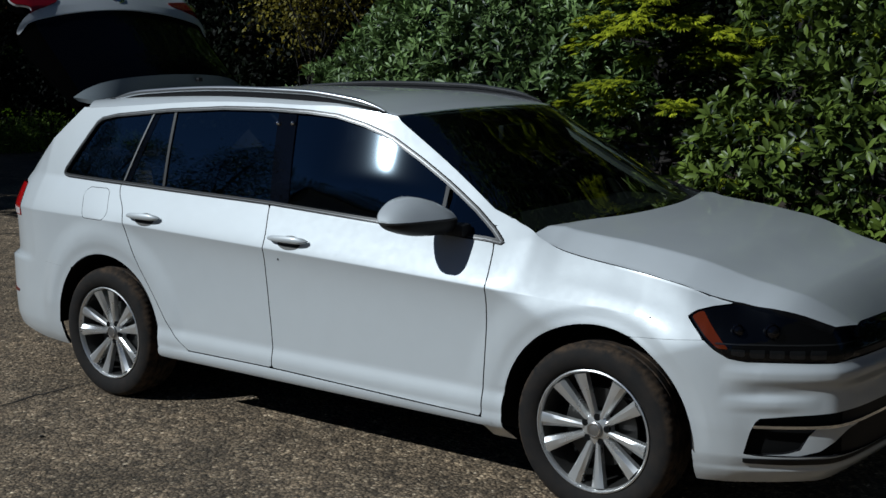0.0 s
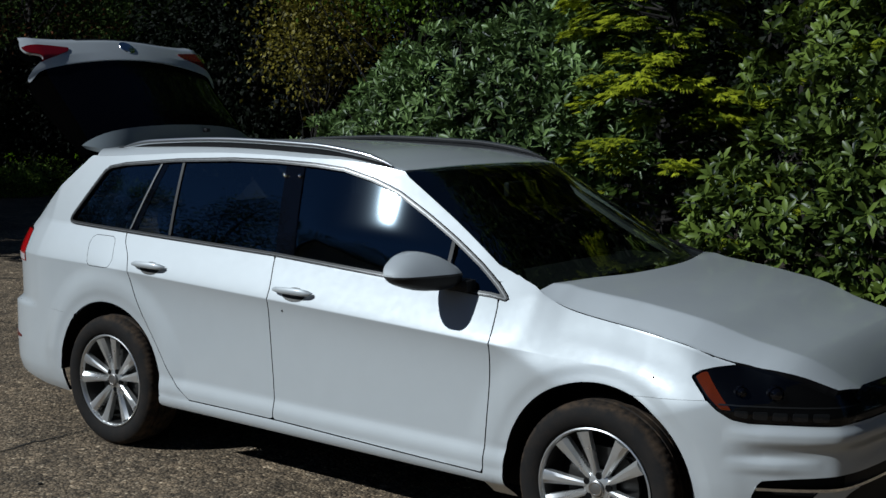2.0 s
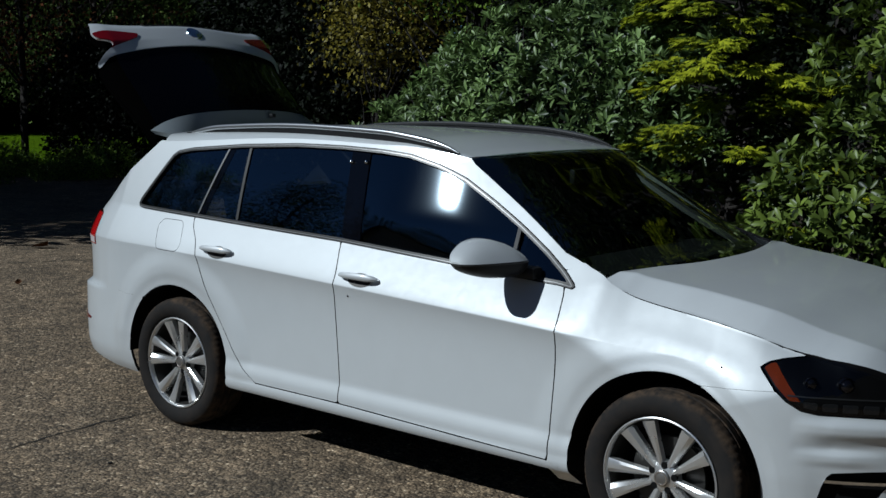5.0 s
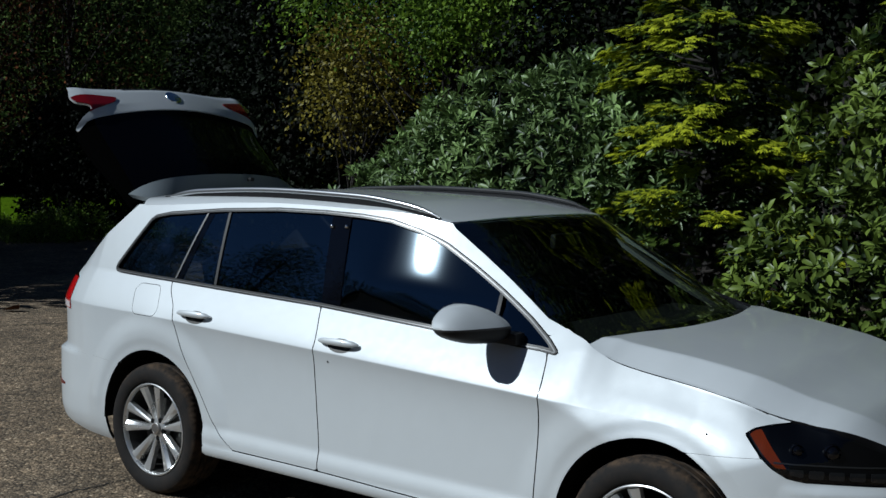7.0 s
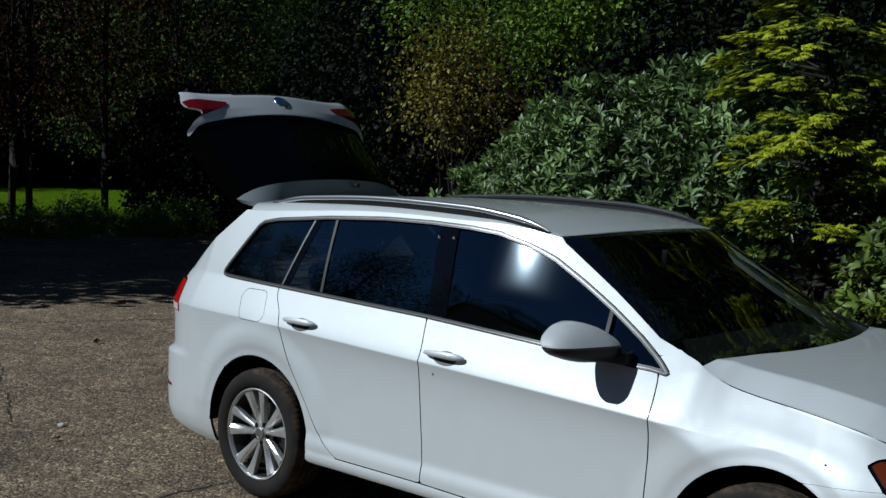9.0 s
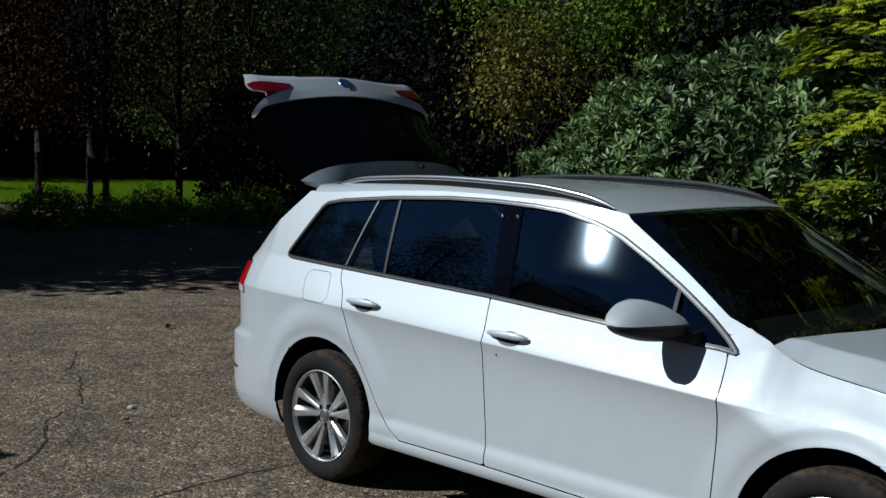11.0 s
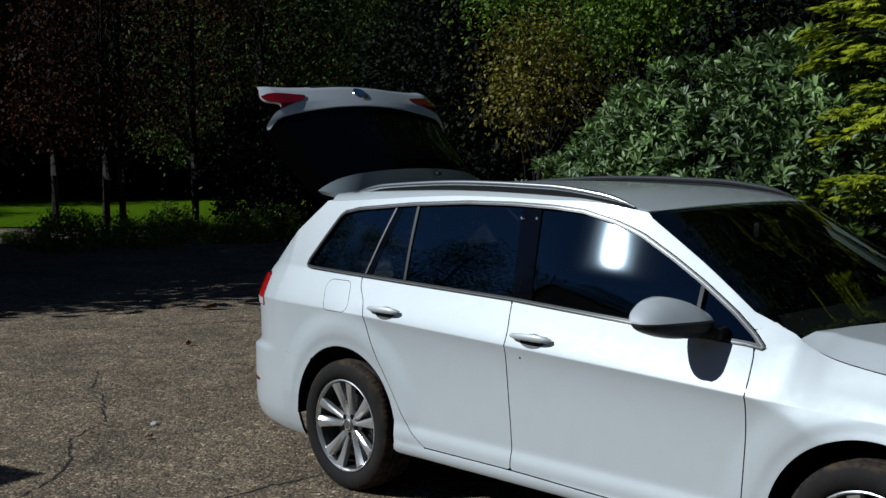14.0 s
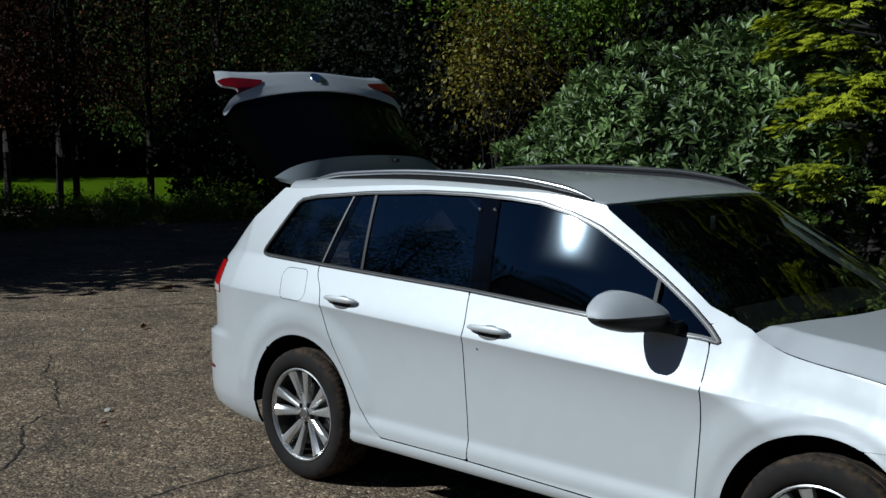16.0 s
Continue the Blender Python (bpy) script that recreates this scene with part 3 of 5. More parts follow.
body_side = panel("body_side", side_region, -2.36, 1.02, 0.28, 1.46)
sill = panel("sill", lambda x, y, z: np.minimum.reduce([door_foot(x) - 0.005 - z, z - 0.256, arch(x, z, 0.375), x + 1.0, 0.945 - x]), -1.05, 1.02, 0.16, 0.33)
fuel = panel("fuel_door", lambda x, y, z: FLAP(x, z), -1.55, -1.22, 0.84, 1.02, step=0.008)
rear_bumper = panel("rear_bumper", lambda x, y, z: np.minimum.reduce([0.6125 - z, z - 0.20 - 0.06 * np.clip((-1.9 - x) / 0.4, 0, 1), arch(x, z), np.where(z < 0.25, -1.685, -1.5) - x]), -2.385, -1.45, 0.18, 0.63)
panel("rear_reflector", lambda x, y, z: np.minimum.reduce([z - 0.400 - 0.10 * (x + 2.3), 0.440 - 0.06 * (x + 2.3) - z, -2.12 - x]), -2.36, -2.04, 0.35, 0.45, GATELENS, rear_bumper, "dark red reflector strip", 0.004, 0.006, 0.003)
tail_lamp = panel("tail_lamp", lambda x, y, z: np.minimum.reduce([HATCH(z) - 0.004 - x, z - 0.818, 0.986 - z, x + 2.33]), -2.35, -2.0, 0.8, 1.0, REDLENS, car, "red tail lamp wrapped round the rear corner", 0.03, 0.008, 0.004)
panel("lamp_band", lambda x, y, z: np.minimum.reduce([HATCH(z) - 0.01 - x, z - 0.828, 0.860 - z, x + 2.30]), -2.32, -2.0, 0.8, 0.9, LAMPWHITE, tail_lamp, "clear reversing band", 0.004, 0.008, 0.006)

front_bumper = panel("front_bumper", lambda x, y, z: np.minimum.reduce([np.where(x < 1.72, 0.684 + 0.08 * (x - 1.6), 0.694) - z, arch(x, z), z - 0.205, -LAMP(x, z) - GAP, x - np.where(z < 0.3, 1.69, 1.45),
                     -INTAKE(x, z), -np.minimum(x - 2.105, z - 0.63)]), 1.4, 2.19, 0.2, 0.72, step=0.006)
panel("chin_strip", lambda x, y, z: np.minimum.reduce([z - 0.311, 0.319 - z, x - 1.775, 1.905 - x]), 1.7, 2.19, 0.2, 0.3, PAINT, front_bumper, "thin painted blade", 0.008, 0.006, 0.006)
panel("intake_strip", lambda x, y, z: np.minimum.reduce([z - 0.410, 0.420 - z, x - 1.874]), 1.8, 2.19, 0.38, 0.5, CHROME, front_bumper, "thin chrome strip across the lower intake", 0.012, 0.005, 0.003)
panel("intake_ramp", lambda x, y, z: RAMP(x, z), 1.82, 2.19, 0.28, 0.45, PAINT, front_bumper, "painted ramp inside the lower intake", 0.02, 0.006, -0.012)
headlamp = panel("headlamp", lambda x, y, z: LAMP(x, z) - 0.001, 1.6, 2.14, 0.6, 0.83, HOUSING, car, "smoked headlamp with an amber corner", 0.02, 0.008, -0.012)
panel("amber_corner", lambda x, y, z: np.minimum.reduce([LAMP(x, z) - 0.006, 1.702 + 0.95 * (0.763 - z) - x, z - 0.668]), 1.6, 1.85, 0.6, 0.83, AMBER, headlamp, "amber side marker", 0.004, 0.006, -0.008)
lens = panel("clear_lens", lambda x, y, z: LAMP(x, z) - 0.001, 1.6, 2.14, 0.6, 0.83, LENS, headlamp, "clear outer lens", 0.0, 0.01, 0.001)
lens.visible_shadow = False
panel("lamp_divider", lambda x, y, z: np.minimum.reduce([LAMP(x, z) - 0.004, z - 0.683, 0.688 - z, x - 1.75]), 1.7, 2.14, 0.6, 0.72, SATIN, headlamp, "thin grey bar across the lamp", 0.004, 0.004, -0.006)
for k in range(5):
    x0 = 1.80 + 0.055 * k
    panel("running_light", lambda x, y, z, a=x0: np.minimum.reduce([LAMP(x, z) - 0.010, 0.668 - z, x - a, a + 0.04 - x]), 1.75, 2.14, 0.6, 0.7, GUIDE, headlamp, "grey segment of the running light", 0.004, 0.006, -0.008)
for x0, r in ((1.90, 0.026), (1.80, 0.020)):
    y0 = float(skin(np.array(s_at(x0)), np.array(0.725))[1])
    ball = lathe([(0.0, 0.02), (r * 0.5, 0.0176), (r * 0.8, 0.01), (r * 0.92, 0.0), (r, 0.004), (r * 1.1, -0.002), (r * 1.1, -0.012)], 28, "x")
    bmesh.ops.transform(ball, matrix=pose(x0 + 0.01, y0 + 0.014, 0.725, 0, 0, -48), verts=ball.verts[:])
    part("projector", ball, GLOSSBLACK, headlamp, "small projector lens in the dark housing")
grille = panel("grille", lambda x, y, z: np.minimum.reduce([x - 2.10, z - 0.635, 0.735 - z]), 2.0, 2.19, 0.6, 0.8, GLOSSBLACK, car, "black upper grille", 0.01, 0.01, -0.01)
panel("lower_intake", lambda x, y, z: np.minimum.reduce([x - 1.82, z - 0.26, 0.47 - z]), 1.7, 2.19, 0.2, 0.5, BLACK, front_bumper, "black lower intake", 0.0, 0.02, -0.035)
panel("lower_slot", lambda x, y, z: np.minimum.reduce([z - 0.281 - 0.05 * np.maximum(1.97 - x, 0), 0.304 - z, x - 1.845]), 1.85, 2.19, 0.2, 0.34, BLACK, front_bumper, "black slot under the chin strip", 0.004, 0.008, 0.004)

# window band: trim, panes and posts
trim = panel("window_trim", lambda x, y, z: np.minimum(dlo(x, z), 0.0155 - dlo(x, z)), -1.75, 0.95, 0.9, 1.42, SATIN, car, "satin dark window surround", 0.018, 0.006, 0.007)
panel("trim_bead", lambda x, y, z: np.minimum(dlo(x, z) - 0.0045, 0.0085 - dlo(x, z)), -1.75, 0.95, 0.9, 1.42, BEAD, trim, "thin bright bead", 0.002, 0.004, 0.0090)


def post(name, top, low, w, material, label, lift=-0.004):
    (x1, z1), (x0, z0) = top, low
    return panel(name, lambda x, y, z: np.minimum(w / 2 - np.abs(x - (x0 + (x1 - x0) * (z - z0) / (z1 - z0))), dlo(x, z) - 0.016), min(x0, x1) - w, max(x0, x1) + w, 0.93, 1.41, material, car, label, 0.008, 0.006, lift)


post("door_pillar_cover", (-0.298, 1.39), (-0.228, 0.98), 0.105, GLOSSBLACK, "gloss black door pillar cover")
post("window_bar", (-0.99, 1.37), (-0.955, 1.01), 0.016, SATIN, "bright quarter bar", 0.0)
post("rear_pillar_cover", (-1.100, 1.39), (-1.225, 1.0), 0.034, GLOSSBLACK, "gloss black rear pillar strip")
post("frame_edge", (-1.125, 1.39), (-1.25, 1.0), 0.011, BEAD, "thin grey edge of the rear door frame", 0.0)
post("mirror_bar", (0.575, 1.145), (0.60, 0.95), 0.016, BLACK, "satin upright bar by the mirror")


def pane_lift(x, z):
    """The front door's pane is rounder fore and aft and straighter upward than the body round it."""
    h, t = np.maximum(z - top_z(x), 0), np.maximum(x + 0.3, 0)
    old = 0.30 * h + 0.18 * h * h + 0.13 * t * t * np.minimum(h / 0.4, 1)
    fore = np.where(t < 0.346, 0.137 * t * t, 0.0164 + 0.0948 * (t - 0.346) + 0.035 * (t - 0.346) ** 2)
    k = np.clip(h / 0.12, 0, 1)
    rise = 0.492 * 0.02 * (np.log1p(np.exp((h - 0.1) / 0.02)) - math.log1p(math.exp(-5.0))) - 0.05 * np.maximum(h - 0.1, 0) ** 2
    w = np.clip((x + 0.24) / 0.22, 0, 1)
    w = w * w * (3 - 2 * w)
    return -0.010 - w * (fore * (0.5 + 0.5 * k * k * (3 - 2 * k)) + rise - old)


panes = []
for x0, x1 in ((-1.72, -1.19), (-1.19, -0.972), (-0.972, -0.262), (-0.262, 0.612), (0.612, 0.95)):
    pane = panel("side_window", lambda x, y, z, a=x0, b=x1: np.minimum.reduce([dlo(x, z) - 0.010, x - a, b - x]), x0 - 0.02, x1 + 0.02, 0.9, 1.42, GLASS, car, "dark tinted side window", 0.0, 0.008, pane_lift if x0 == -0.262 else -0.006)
    panes.append(pane)


def handle(x0, z0):
    """A bowed pull handle with its shallow cup."""
    y0 = float(skin(np.array(s_at(x0)), np.array(z0))[1])
    bm = bmesh.new()
    n = 18
    rings = []
    for k in range(n + 1):
        t = k / n
        x = (t - 0.5) * 0.215
        r = 0.0125 * (1 - abs(2 * t - 1) ** 4) ** 0.5 * (0.85 + 0.3 * t) + 0.002
        out = 0.012 + 0.022 * math.sin(math.pi * t) ** 0.6
        rings.append([bm.verts.new((x, -out - 0.011 * math.cos(a), 0.006 + 0.004 * math.sin(math.pi * t) + r * math.sin(a))) for a in [2 * math.pi * i / 10 for i in range(10)]])
    for a, b in zip(rings, rings[1:]):
        for i in range(10):
            bm.faces.new((a[i], a[(i + 1) % 10], b[(i + 1) % 10], b[i]))
    bm.faces.new(rings[0])
    bm.faces.new(rings[-1][::-1])
    bmesh.ops.recalc_face_normals(bm, faces=bm.faces[:])
    for v in bm.verts:
        v.co += Vector((x0, y0, z0))
    return bm


for door, (x0, z0) in ((rear_door, (-1.005, 0.896)), (front_door, (-0.105, 0.868))):
    part("door_handle", handle(x0, z0), PAINT, door, "painted pull handle with bright grip")
    y0 = float(skin(np.array(s_at(x0)), np.array(z0))[1])
    # flat dark ellipse on the skin stands in for the hollow's shade
    cup = bmesh.new()
    bmesh.ops.create_circle(cup, cap_ends=True, segments=20, radius=0.05)
    for v in cup.verts:
        h = z0 - 0.008 + v.co.y * 0.56
        v.co = Vector((x0 + 0.004 + v.co.x * 1.3, float(skin(np.array(s_at(x0)), np.array(h))[1]) - 0.002, h))
    part("handle_cup", cup, DARKMETAL, door, "flat dark patch for the shade in the finger cup")

# chrome beads added for sun glints on the door frames, and paint chips
for x, z in ((-0.333, 1.336), (-0.250, 1.338)):
    bm = bmesh.new()
    bmesh.ops.create_uvsphere(bm, u_segments=14, v_segments=10, radius=0.010)
    y = float(skin(np.array(s_at(x)), np.array(z))[1])
    bmesh.ops.translate(bm, vec=(x, y - 0.002, z), verts=bm.verts[:])
    part("frame_clip", bm, CHROME, car, "tiny chrome bead added for the sun glint on the door frame")
for door, x, z in ((front_door, -0.163, 0.786), (fender, 1.52, 0.742)):
    bm = bmesh.new()
    bmesh.ops.create_uvsphere(bm, u_segments=8, v_segments=6, radius=0.0045)
    y = float(skin(np.array(s_at(x)), np.array(z))[1])
    bmesh.ops.translate(bm, vec=(x, y, z), verts=bm.verts[:])
    part("paint_chip", bm, DARKMETAL, door, "small dark speck on the paint")

# door mirror
mirror = empty("door_mirror")
mirror.parent = car


def mirror_shape(z0, z1, grow=0.0):
    """A slice of the mirror's wedge-shaped housing between two heights."""
    high = curve((0, 0.046), (0.12, 0.068), (0.35, 0.082), (0.55, 0.074), (0.8, 0.047), (0.93, 0.026), (1, 0.008))
    deep = curve((0, 0.056), (0.2, 0.064), (0.5, 0.060), (0.8, 0.040), (0.93, 0.024), (1, 0.008))
    wide = curve((0, 0.078), (0.15, 0.086), (0.5, 0.076), (0.8, 0.060), (0.93, 0.042), (1, 0.022))
    bm = bmesh.new()
    rings = []
    for k in range(25):
        u = 1 - (1 - k / 24) ** 1.4
        h, d, w = (float(f(u)) + grow for f in (high, deep, wide))
        ring = []
        for i in range(32):
            a = 2 * math.pi * i / 32
            c, t = math.copysign(abs(math.cos(a)) ** 0.68, math.cos(a)), math.copysign(abs(math.sin(a)) ** 0.85, math.sin(a))
            ring.append(bm.verts.new((0.64 - 0.055 * u + c * w - 0.8 * max(t, 0) * h, -0.832 - 0.275 * u, 1.016 + 0.004 * u + t * (h if t > 0 else d))))
        rings.append(ring)
    for p, q in zip(rings, rings[1:]):
        for i in range(32):
            bm.faces.new((p[i], p[(i + 1) % 32], q[(i + 1) % 32], q[i]))
    bm.faces.new(rings[0])
    bm.faces.new(rings[-1])
    bmesh.ops.recalc_face_normals(bm, faces=bm.faces[:])
    for co, no, outer in (((0, 0, z0), (0, 0, -1), True), ((0, 0, z1), (0, 0, 1), True)):
        geom = bm.verts[:] + bm.edges[:] + bm.faces[:]
        cut = bmesh.ops.bisect_plane(bm, geom=geom, plane_co=co, plane_no=no, clear_outer=outer)
        rim = [e for e in cut["geom_cut"] if isinstance(e, bmesh.types.BMEdge)]
        if rim:
            bmesh.ops.contextual_create(bm, geom=rim)
    return bm


part("mirror_cap", mirror_shape(1.022, 1.2), PAINT, mirror, "painted mirror cap")
part("mirror_base", mirror_shape(0.9, 1.014, -0.002), BLACK, mirror, "black lower mirror housing")
part("turn_signal", mirror_shape(1.014, 1.022, 0.001), SATIN, mirror, "dark strip of the turn signal")
bm = box((0.13, 0.07, 0.05), (0.68, -0.805, 0.972), 0.018)
part("mirror_foot", bm, BLACK, mirror, "black mirror foot")

for ob in (rear_door, front_door, fender, body_side, sill, fuel, rear_bumper, tail_lamp, front_bumper, headlamp, grille, trim, *panes):
    both_sides(ob)
for ob in [o for o in car.children if o.name.split(".")[0] in ("door_pillar_cover", "window_bar", "rear_pillar_cover", "frame_edge", "mirror_bar")]:
    both_sides(ob)

# roof, bonnet, windshield
X, Y = np.meshgrid(np.linspace(-1.76, 0.42, 150), np.linspace(-0.72, 0.72, 110), indexing="ij")
Z = roof_z(X, Y)
edge = -skin(np.interp(X, plan[:, 0], along), Z)[1]
header = 0.345 - 0.078 * (Y / 0.57) ** 2
part("roof", sheet(X, Y, Z, np.minimum.reduce([edge + 0.0005 - np.abs(Y), header - X, X + 1.752 - 0.085 * (Y / 0.62) ** 4]), 0.012, (0, 0, 1)), PAINT, car)


def bonnet_z(x, y):
    ys = np.interp(x, plan[:, 0], plan[:, 1]) - roll_in(x)
    t = np.clip(np.abs(y) / ys, 0, 1.2)
    crown = curve((0.95, 0.02), (1.02, 0.046), (1.1, 0.072), (1.35, 0.088), (1.6, 0.086), (1.8, 0.070), (2.0, 0.038), (2.15, 0.0))(x)
    fold = curve((1.0, 0.88), (1.3, 0.86), (1.5, 0.84), (1.7, 0.81), (1.95, 0.78), (2.1, 0.76))(x)
    u = np.clip((t - fold) / (1 - fold), 0, 1)
    inner = 0.16 * (np.minimum(t, fold) / fold) ** 2
    return top_z(x) + crown * (1 - inner - 0.84 * (0.9 * u + 0.1 * u * u)) - (1 - 0.7 * np.minimum(t, 1) ** 2) * np.maximum(x - 1.93, 0) ** 1.6


X, Y = np.meshgrid(np.linspace(0.96, 2.16, 110), np.linspace(-0.8, 0.8, 190), indexing="ij")
Z = bonnet_z(X, Y)
seam = -skin(np.interp(X, plan[:, 0], along), top_z(X))[1] - 0.0032
cowl = 1.135 - 0.125 * (np.abs(Y) / 0.7) ** 2.2
part("bonnet", sheet(X, Y, Z, np.minimum.reduce([seam - np.abs(Y), X - cowl, 2.135 - 0.16 * Y * Y - X]), 0.03, (0, 0, 1)), [PAINT, EDGE_SHADE], car)

V, U = np.meshgrid(np.linspace(0, 1, 40), np.linspace(-1, 1, 48), indexing="ij")
ez = curve((0, 0.955), (0.2, 1.033), (0.45, 1.168), (0.65, 1.265), (0.88, 1.353), (1, 1.375))(V)
ex = np.where(ez < 1.104, 0.9 * (0.715 + 1.68 * (1.104 - ez)) + 0.1 * shield_edge(ez), shield_edge(ez))
ey = -skin(np.interp(ex, plan[:, 0], along), ez)[1] - 0.004
bow = 1 - np.abs(U) ** 3.0
sx, sy, sz = ex + (0.085 + 0.005 * V) * bow, ey * U, ez + (0.012 + 0.012 * V) * bow
shield = part("windshield", sheet(sx, sy, sz, np.ones(U.shape), 0.0, (1, 0, 0.5)), SHIELD, car, "green-tinted windshield reflecting foliage")
shield.visible_shadow = False
frit = np.maximum.reduce([0.06 - V, V - 0.955, np.abs(U) - 0.955])
part("shield_border", sheet(sx - 0.004, sy, sz - 0.005, frit, 0.0, (1, 0, 0.5)), GLOSSBLACK, shield, "black painted border of the windshield")
inset = 0.17 * np.sin(np.pi * np.clip((V - 0.06) / 0.88, 0, 1))
part("pillar_trim", sheet(sx - 0.030, sy, sz - 0.030, np.minimum(0.955 - U, U - 0.955 + inset), 0.02, (1, 0, 0.5)), GREYTRIM, car, "pale grey trim inside the windshield pillar")
part("cowl_panel", box((0.22, 1.36, 0.05), (1.0, 0, 0.90), 0.01), BLACK, car, "black cowl under the windshield")

def rail(side):
    pts, rad = [], []
    rz = curve((-1.56, 1.415), (-1.48, 1.432), (-1.3, 1.458), (-0.73, 1.481), (-0.25, 1.472), (0.02, 1.445), (0.14, 1.420), (0.2, 1.398))
    for x in np.linspace(-1.56, 0.2, 46):
        pts.append((x, side * (0.598 + 0.012 * math.cos(x * 1.7)), float(rz(x)) - 0.004))
    r = empty("roof_rail")
    r.parent = car
    bm = bmesh.new()
    rings = []
    for k, (x, y, z) in enumerate(pts):
        w = 0.016 * min(1, 0.25 + k / 5, 0.25 + (len(pts) - 1 - k) / 5)
        h = 0.0125 * min(1, 0.3 + k / 5, 0.3 + (len(pts) - 1 - k) / 5)
        rings.append([bm.verts.new((x, y + w * math.copysign(abs(math.cos(a)) ** 0.7, math.cos(a)), z + h * math.copysign(abs(math.sin(a)) ** 0.7, math.sin(a)))) for a in [2 * math.pi * i / 14 for i in range(14)]])
    for a, b in zip(rings, rings[1:]):
        for i in range(14):
            bm.faces.new((a[i], a[(i + 1) % 14], b[(i + 1) % 14], b[i]))
    bmesh.ops.recalc_face_normals(bm, faces=bm.faces[:])
    bm.normal_update()
    for f in bm.faces:
        f.material_index = int(f.normal.y * side < 0.15 and f.normal.z < 0.9)
    part("rail_bar", bm, [RAILMETAL, BLACK], r, "bright-faced roof rail bar with a black inner side")
    low = bmesh.new()
    prev = None
    for x, y, z in pts:
        zr = float(roof_z(np.array(x), np.array(y)))
        top = max(zr + 0.004, z - 0.004)
        four = [low.verts.new((x, y + dy, zz)) for dy, zz in ((-0.007, zr - 0.012), (-0.007, top), (0.007, top), (0.007, zr - 0.012))]
        if prev:
            for i in range(3):
                low.faces.new((prev[i], prev[i + 1], four[i + 1], four[i]))
        prev = four
    bmesh.ops.recalc_face_normals(low, faces=low.faces[:])
    part("rail_foot", low, BLACK, r, "black rail foot strip")


rail(-1)
rail(1)


# wheels
def make_wheel():
    w = empty("wheel")
    w.parent = car
    prof = [(0.222, -0.085), (0.232, -0.098), (0.262, -0.107), (0.290, -0.103), (0.306, -0.088), (0.3125, -0.07), (0.314, -0.052), (0.307, -0.050), (0.307, -0.042), (0.3152, -0.040), (0.3158, -0.014), (0.308, -0.012), (0.308, -0.004), (0.316, -0.002), (0.316, 0.02), (0.308, 0.022), (0.308, 0.03), (0.315, 0.032), (0.3125, 0.07), (0.306, 0.088), (0.285, 0.105), (0.24, 0.1), (0.222, 0.085)]
    bm = lathe(prof, 288)
    for v in bm.verts:
        rad = math.hypot(v.co.x, v.co.z)
        step = int(round(math.atan2(v.co.z, v.co.x) / (2 * math.pi) * 288)) % 4
        if rad > 0.3 and step == 0 and abs(v.co.y) > 0.045:
            v.co.x *= 1 - 0.0016 / rad
            v.co.z *= 1 - 0.0016 / rad
    part("tyre", bm, TYRE, w, "dusty black tyre with brown mud on its tread")
    part("rim", lathe([(0.219, -0.084), (0.2225, -0.094), (0.218, -0.096), (0.2125, -0.090), (0.210, -0.074)], 72), ALLOY, w, "machined alloy rim")
    part("rim_barrel", lathe([(0.2102, -0.075), (0.204, -0.06), (0.196, 0.02), (0.19, 0.09)], 72), DARKMETAL, w, "dark inner barrel of the rim")
    for k in range(5):
        base = math.pi / 2 + k * 2 * math.pi / 5
        for sgn in (-1, 1):
            spoke = bmesh.new()
            rows = []
            for j in range(9):
                t = j / 8
                r = 0.045 + t * 0.165
                off = sgn * (0.0125 + 0.038 * t)
                a = base + math.atan2(off, r)
                r = math.hypot(r, off) * (1 - 0.045 * t)
                half = 0.0105 + 0.0165 * t ** 1.2
                y = -0.066 - 0.026 * t
                ca, sa = math.cos(a), math.sin(a)
                ring = []
                for dx, dy in ((-sgn, 0.036), (-sgn, 0.016 - 0.004 * t), (-0.35 * sgn, 0.0), (0.5 * sgn, 0.0), (sgn, 0.005), (sgn, 0.03)):
                    ring.append(spoke.verts.new((ca * r - sa * half * dx, y + dy, sa * r + ca * half * dx)))
                rows.append(ring)
            for p, q in zip(rows, rows[1:]):
                for i in range(5):
                    spoke.faces.new((p[i], p[i + 1], q[i + 1], q[i]))
            spoke.faces.new(rows[-1])
            bmesh.ops.recalc_face_normals(spoke, faces=spoke.faces[:])
            part("spoke", spoke, ALLOY, w, "tapered alloy spoke", sharp=25)
    part("hub_disc", lathe([(0.0, -0.066), (0.040, -0.066), (0.056, -0.058), (0.062, -0.035), (0.0, -0.03)], 40), ALLOY, w)
    part("centre_cap", lathe([(0.0, -0.077), (0.024, -0.077), (0.029, -0.074), (0.031, -0.066), (0.0, -0.06)], 32), STEEL, w, "grey centre cap with a pale ring")
    part("cap_ring", lathe([(0.0205, -0.0785), (0.0245, -0.0785), (0.0245, -0.076), (0.0205, -0.076), (0.0205, -0.0785)], 32), CHROME, w)
    for k in range(5):
        a = math.pi / 2 + math.pi / 5 + k * 2 * math.pi / 5
        b = lathe([(0.0, -0.060), (0.009, -0.060), (0.011, -0.056), (0.011, -0.03)], 8)
        for v in b.verts:
            v.co += Vector((math.cos(a) * 0.047, -0.006, math.sin(a) * 0.047))
        part("wheel_bolt", b, DARKMETAL, w)
        # black disc just proud of the hub, painted as the bolt hole's shade
        b = lathe([(0.0, -0.0672), (0.012, -0.0672), (0.0135, -0.064)], 14)
        for v in b.verts:
            v.co += Vector((math.cos(a) * 0.046, 0, math.sin(a) * 0.046))
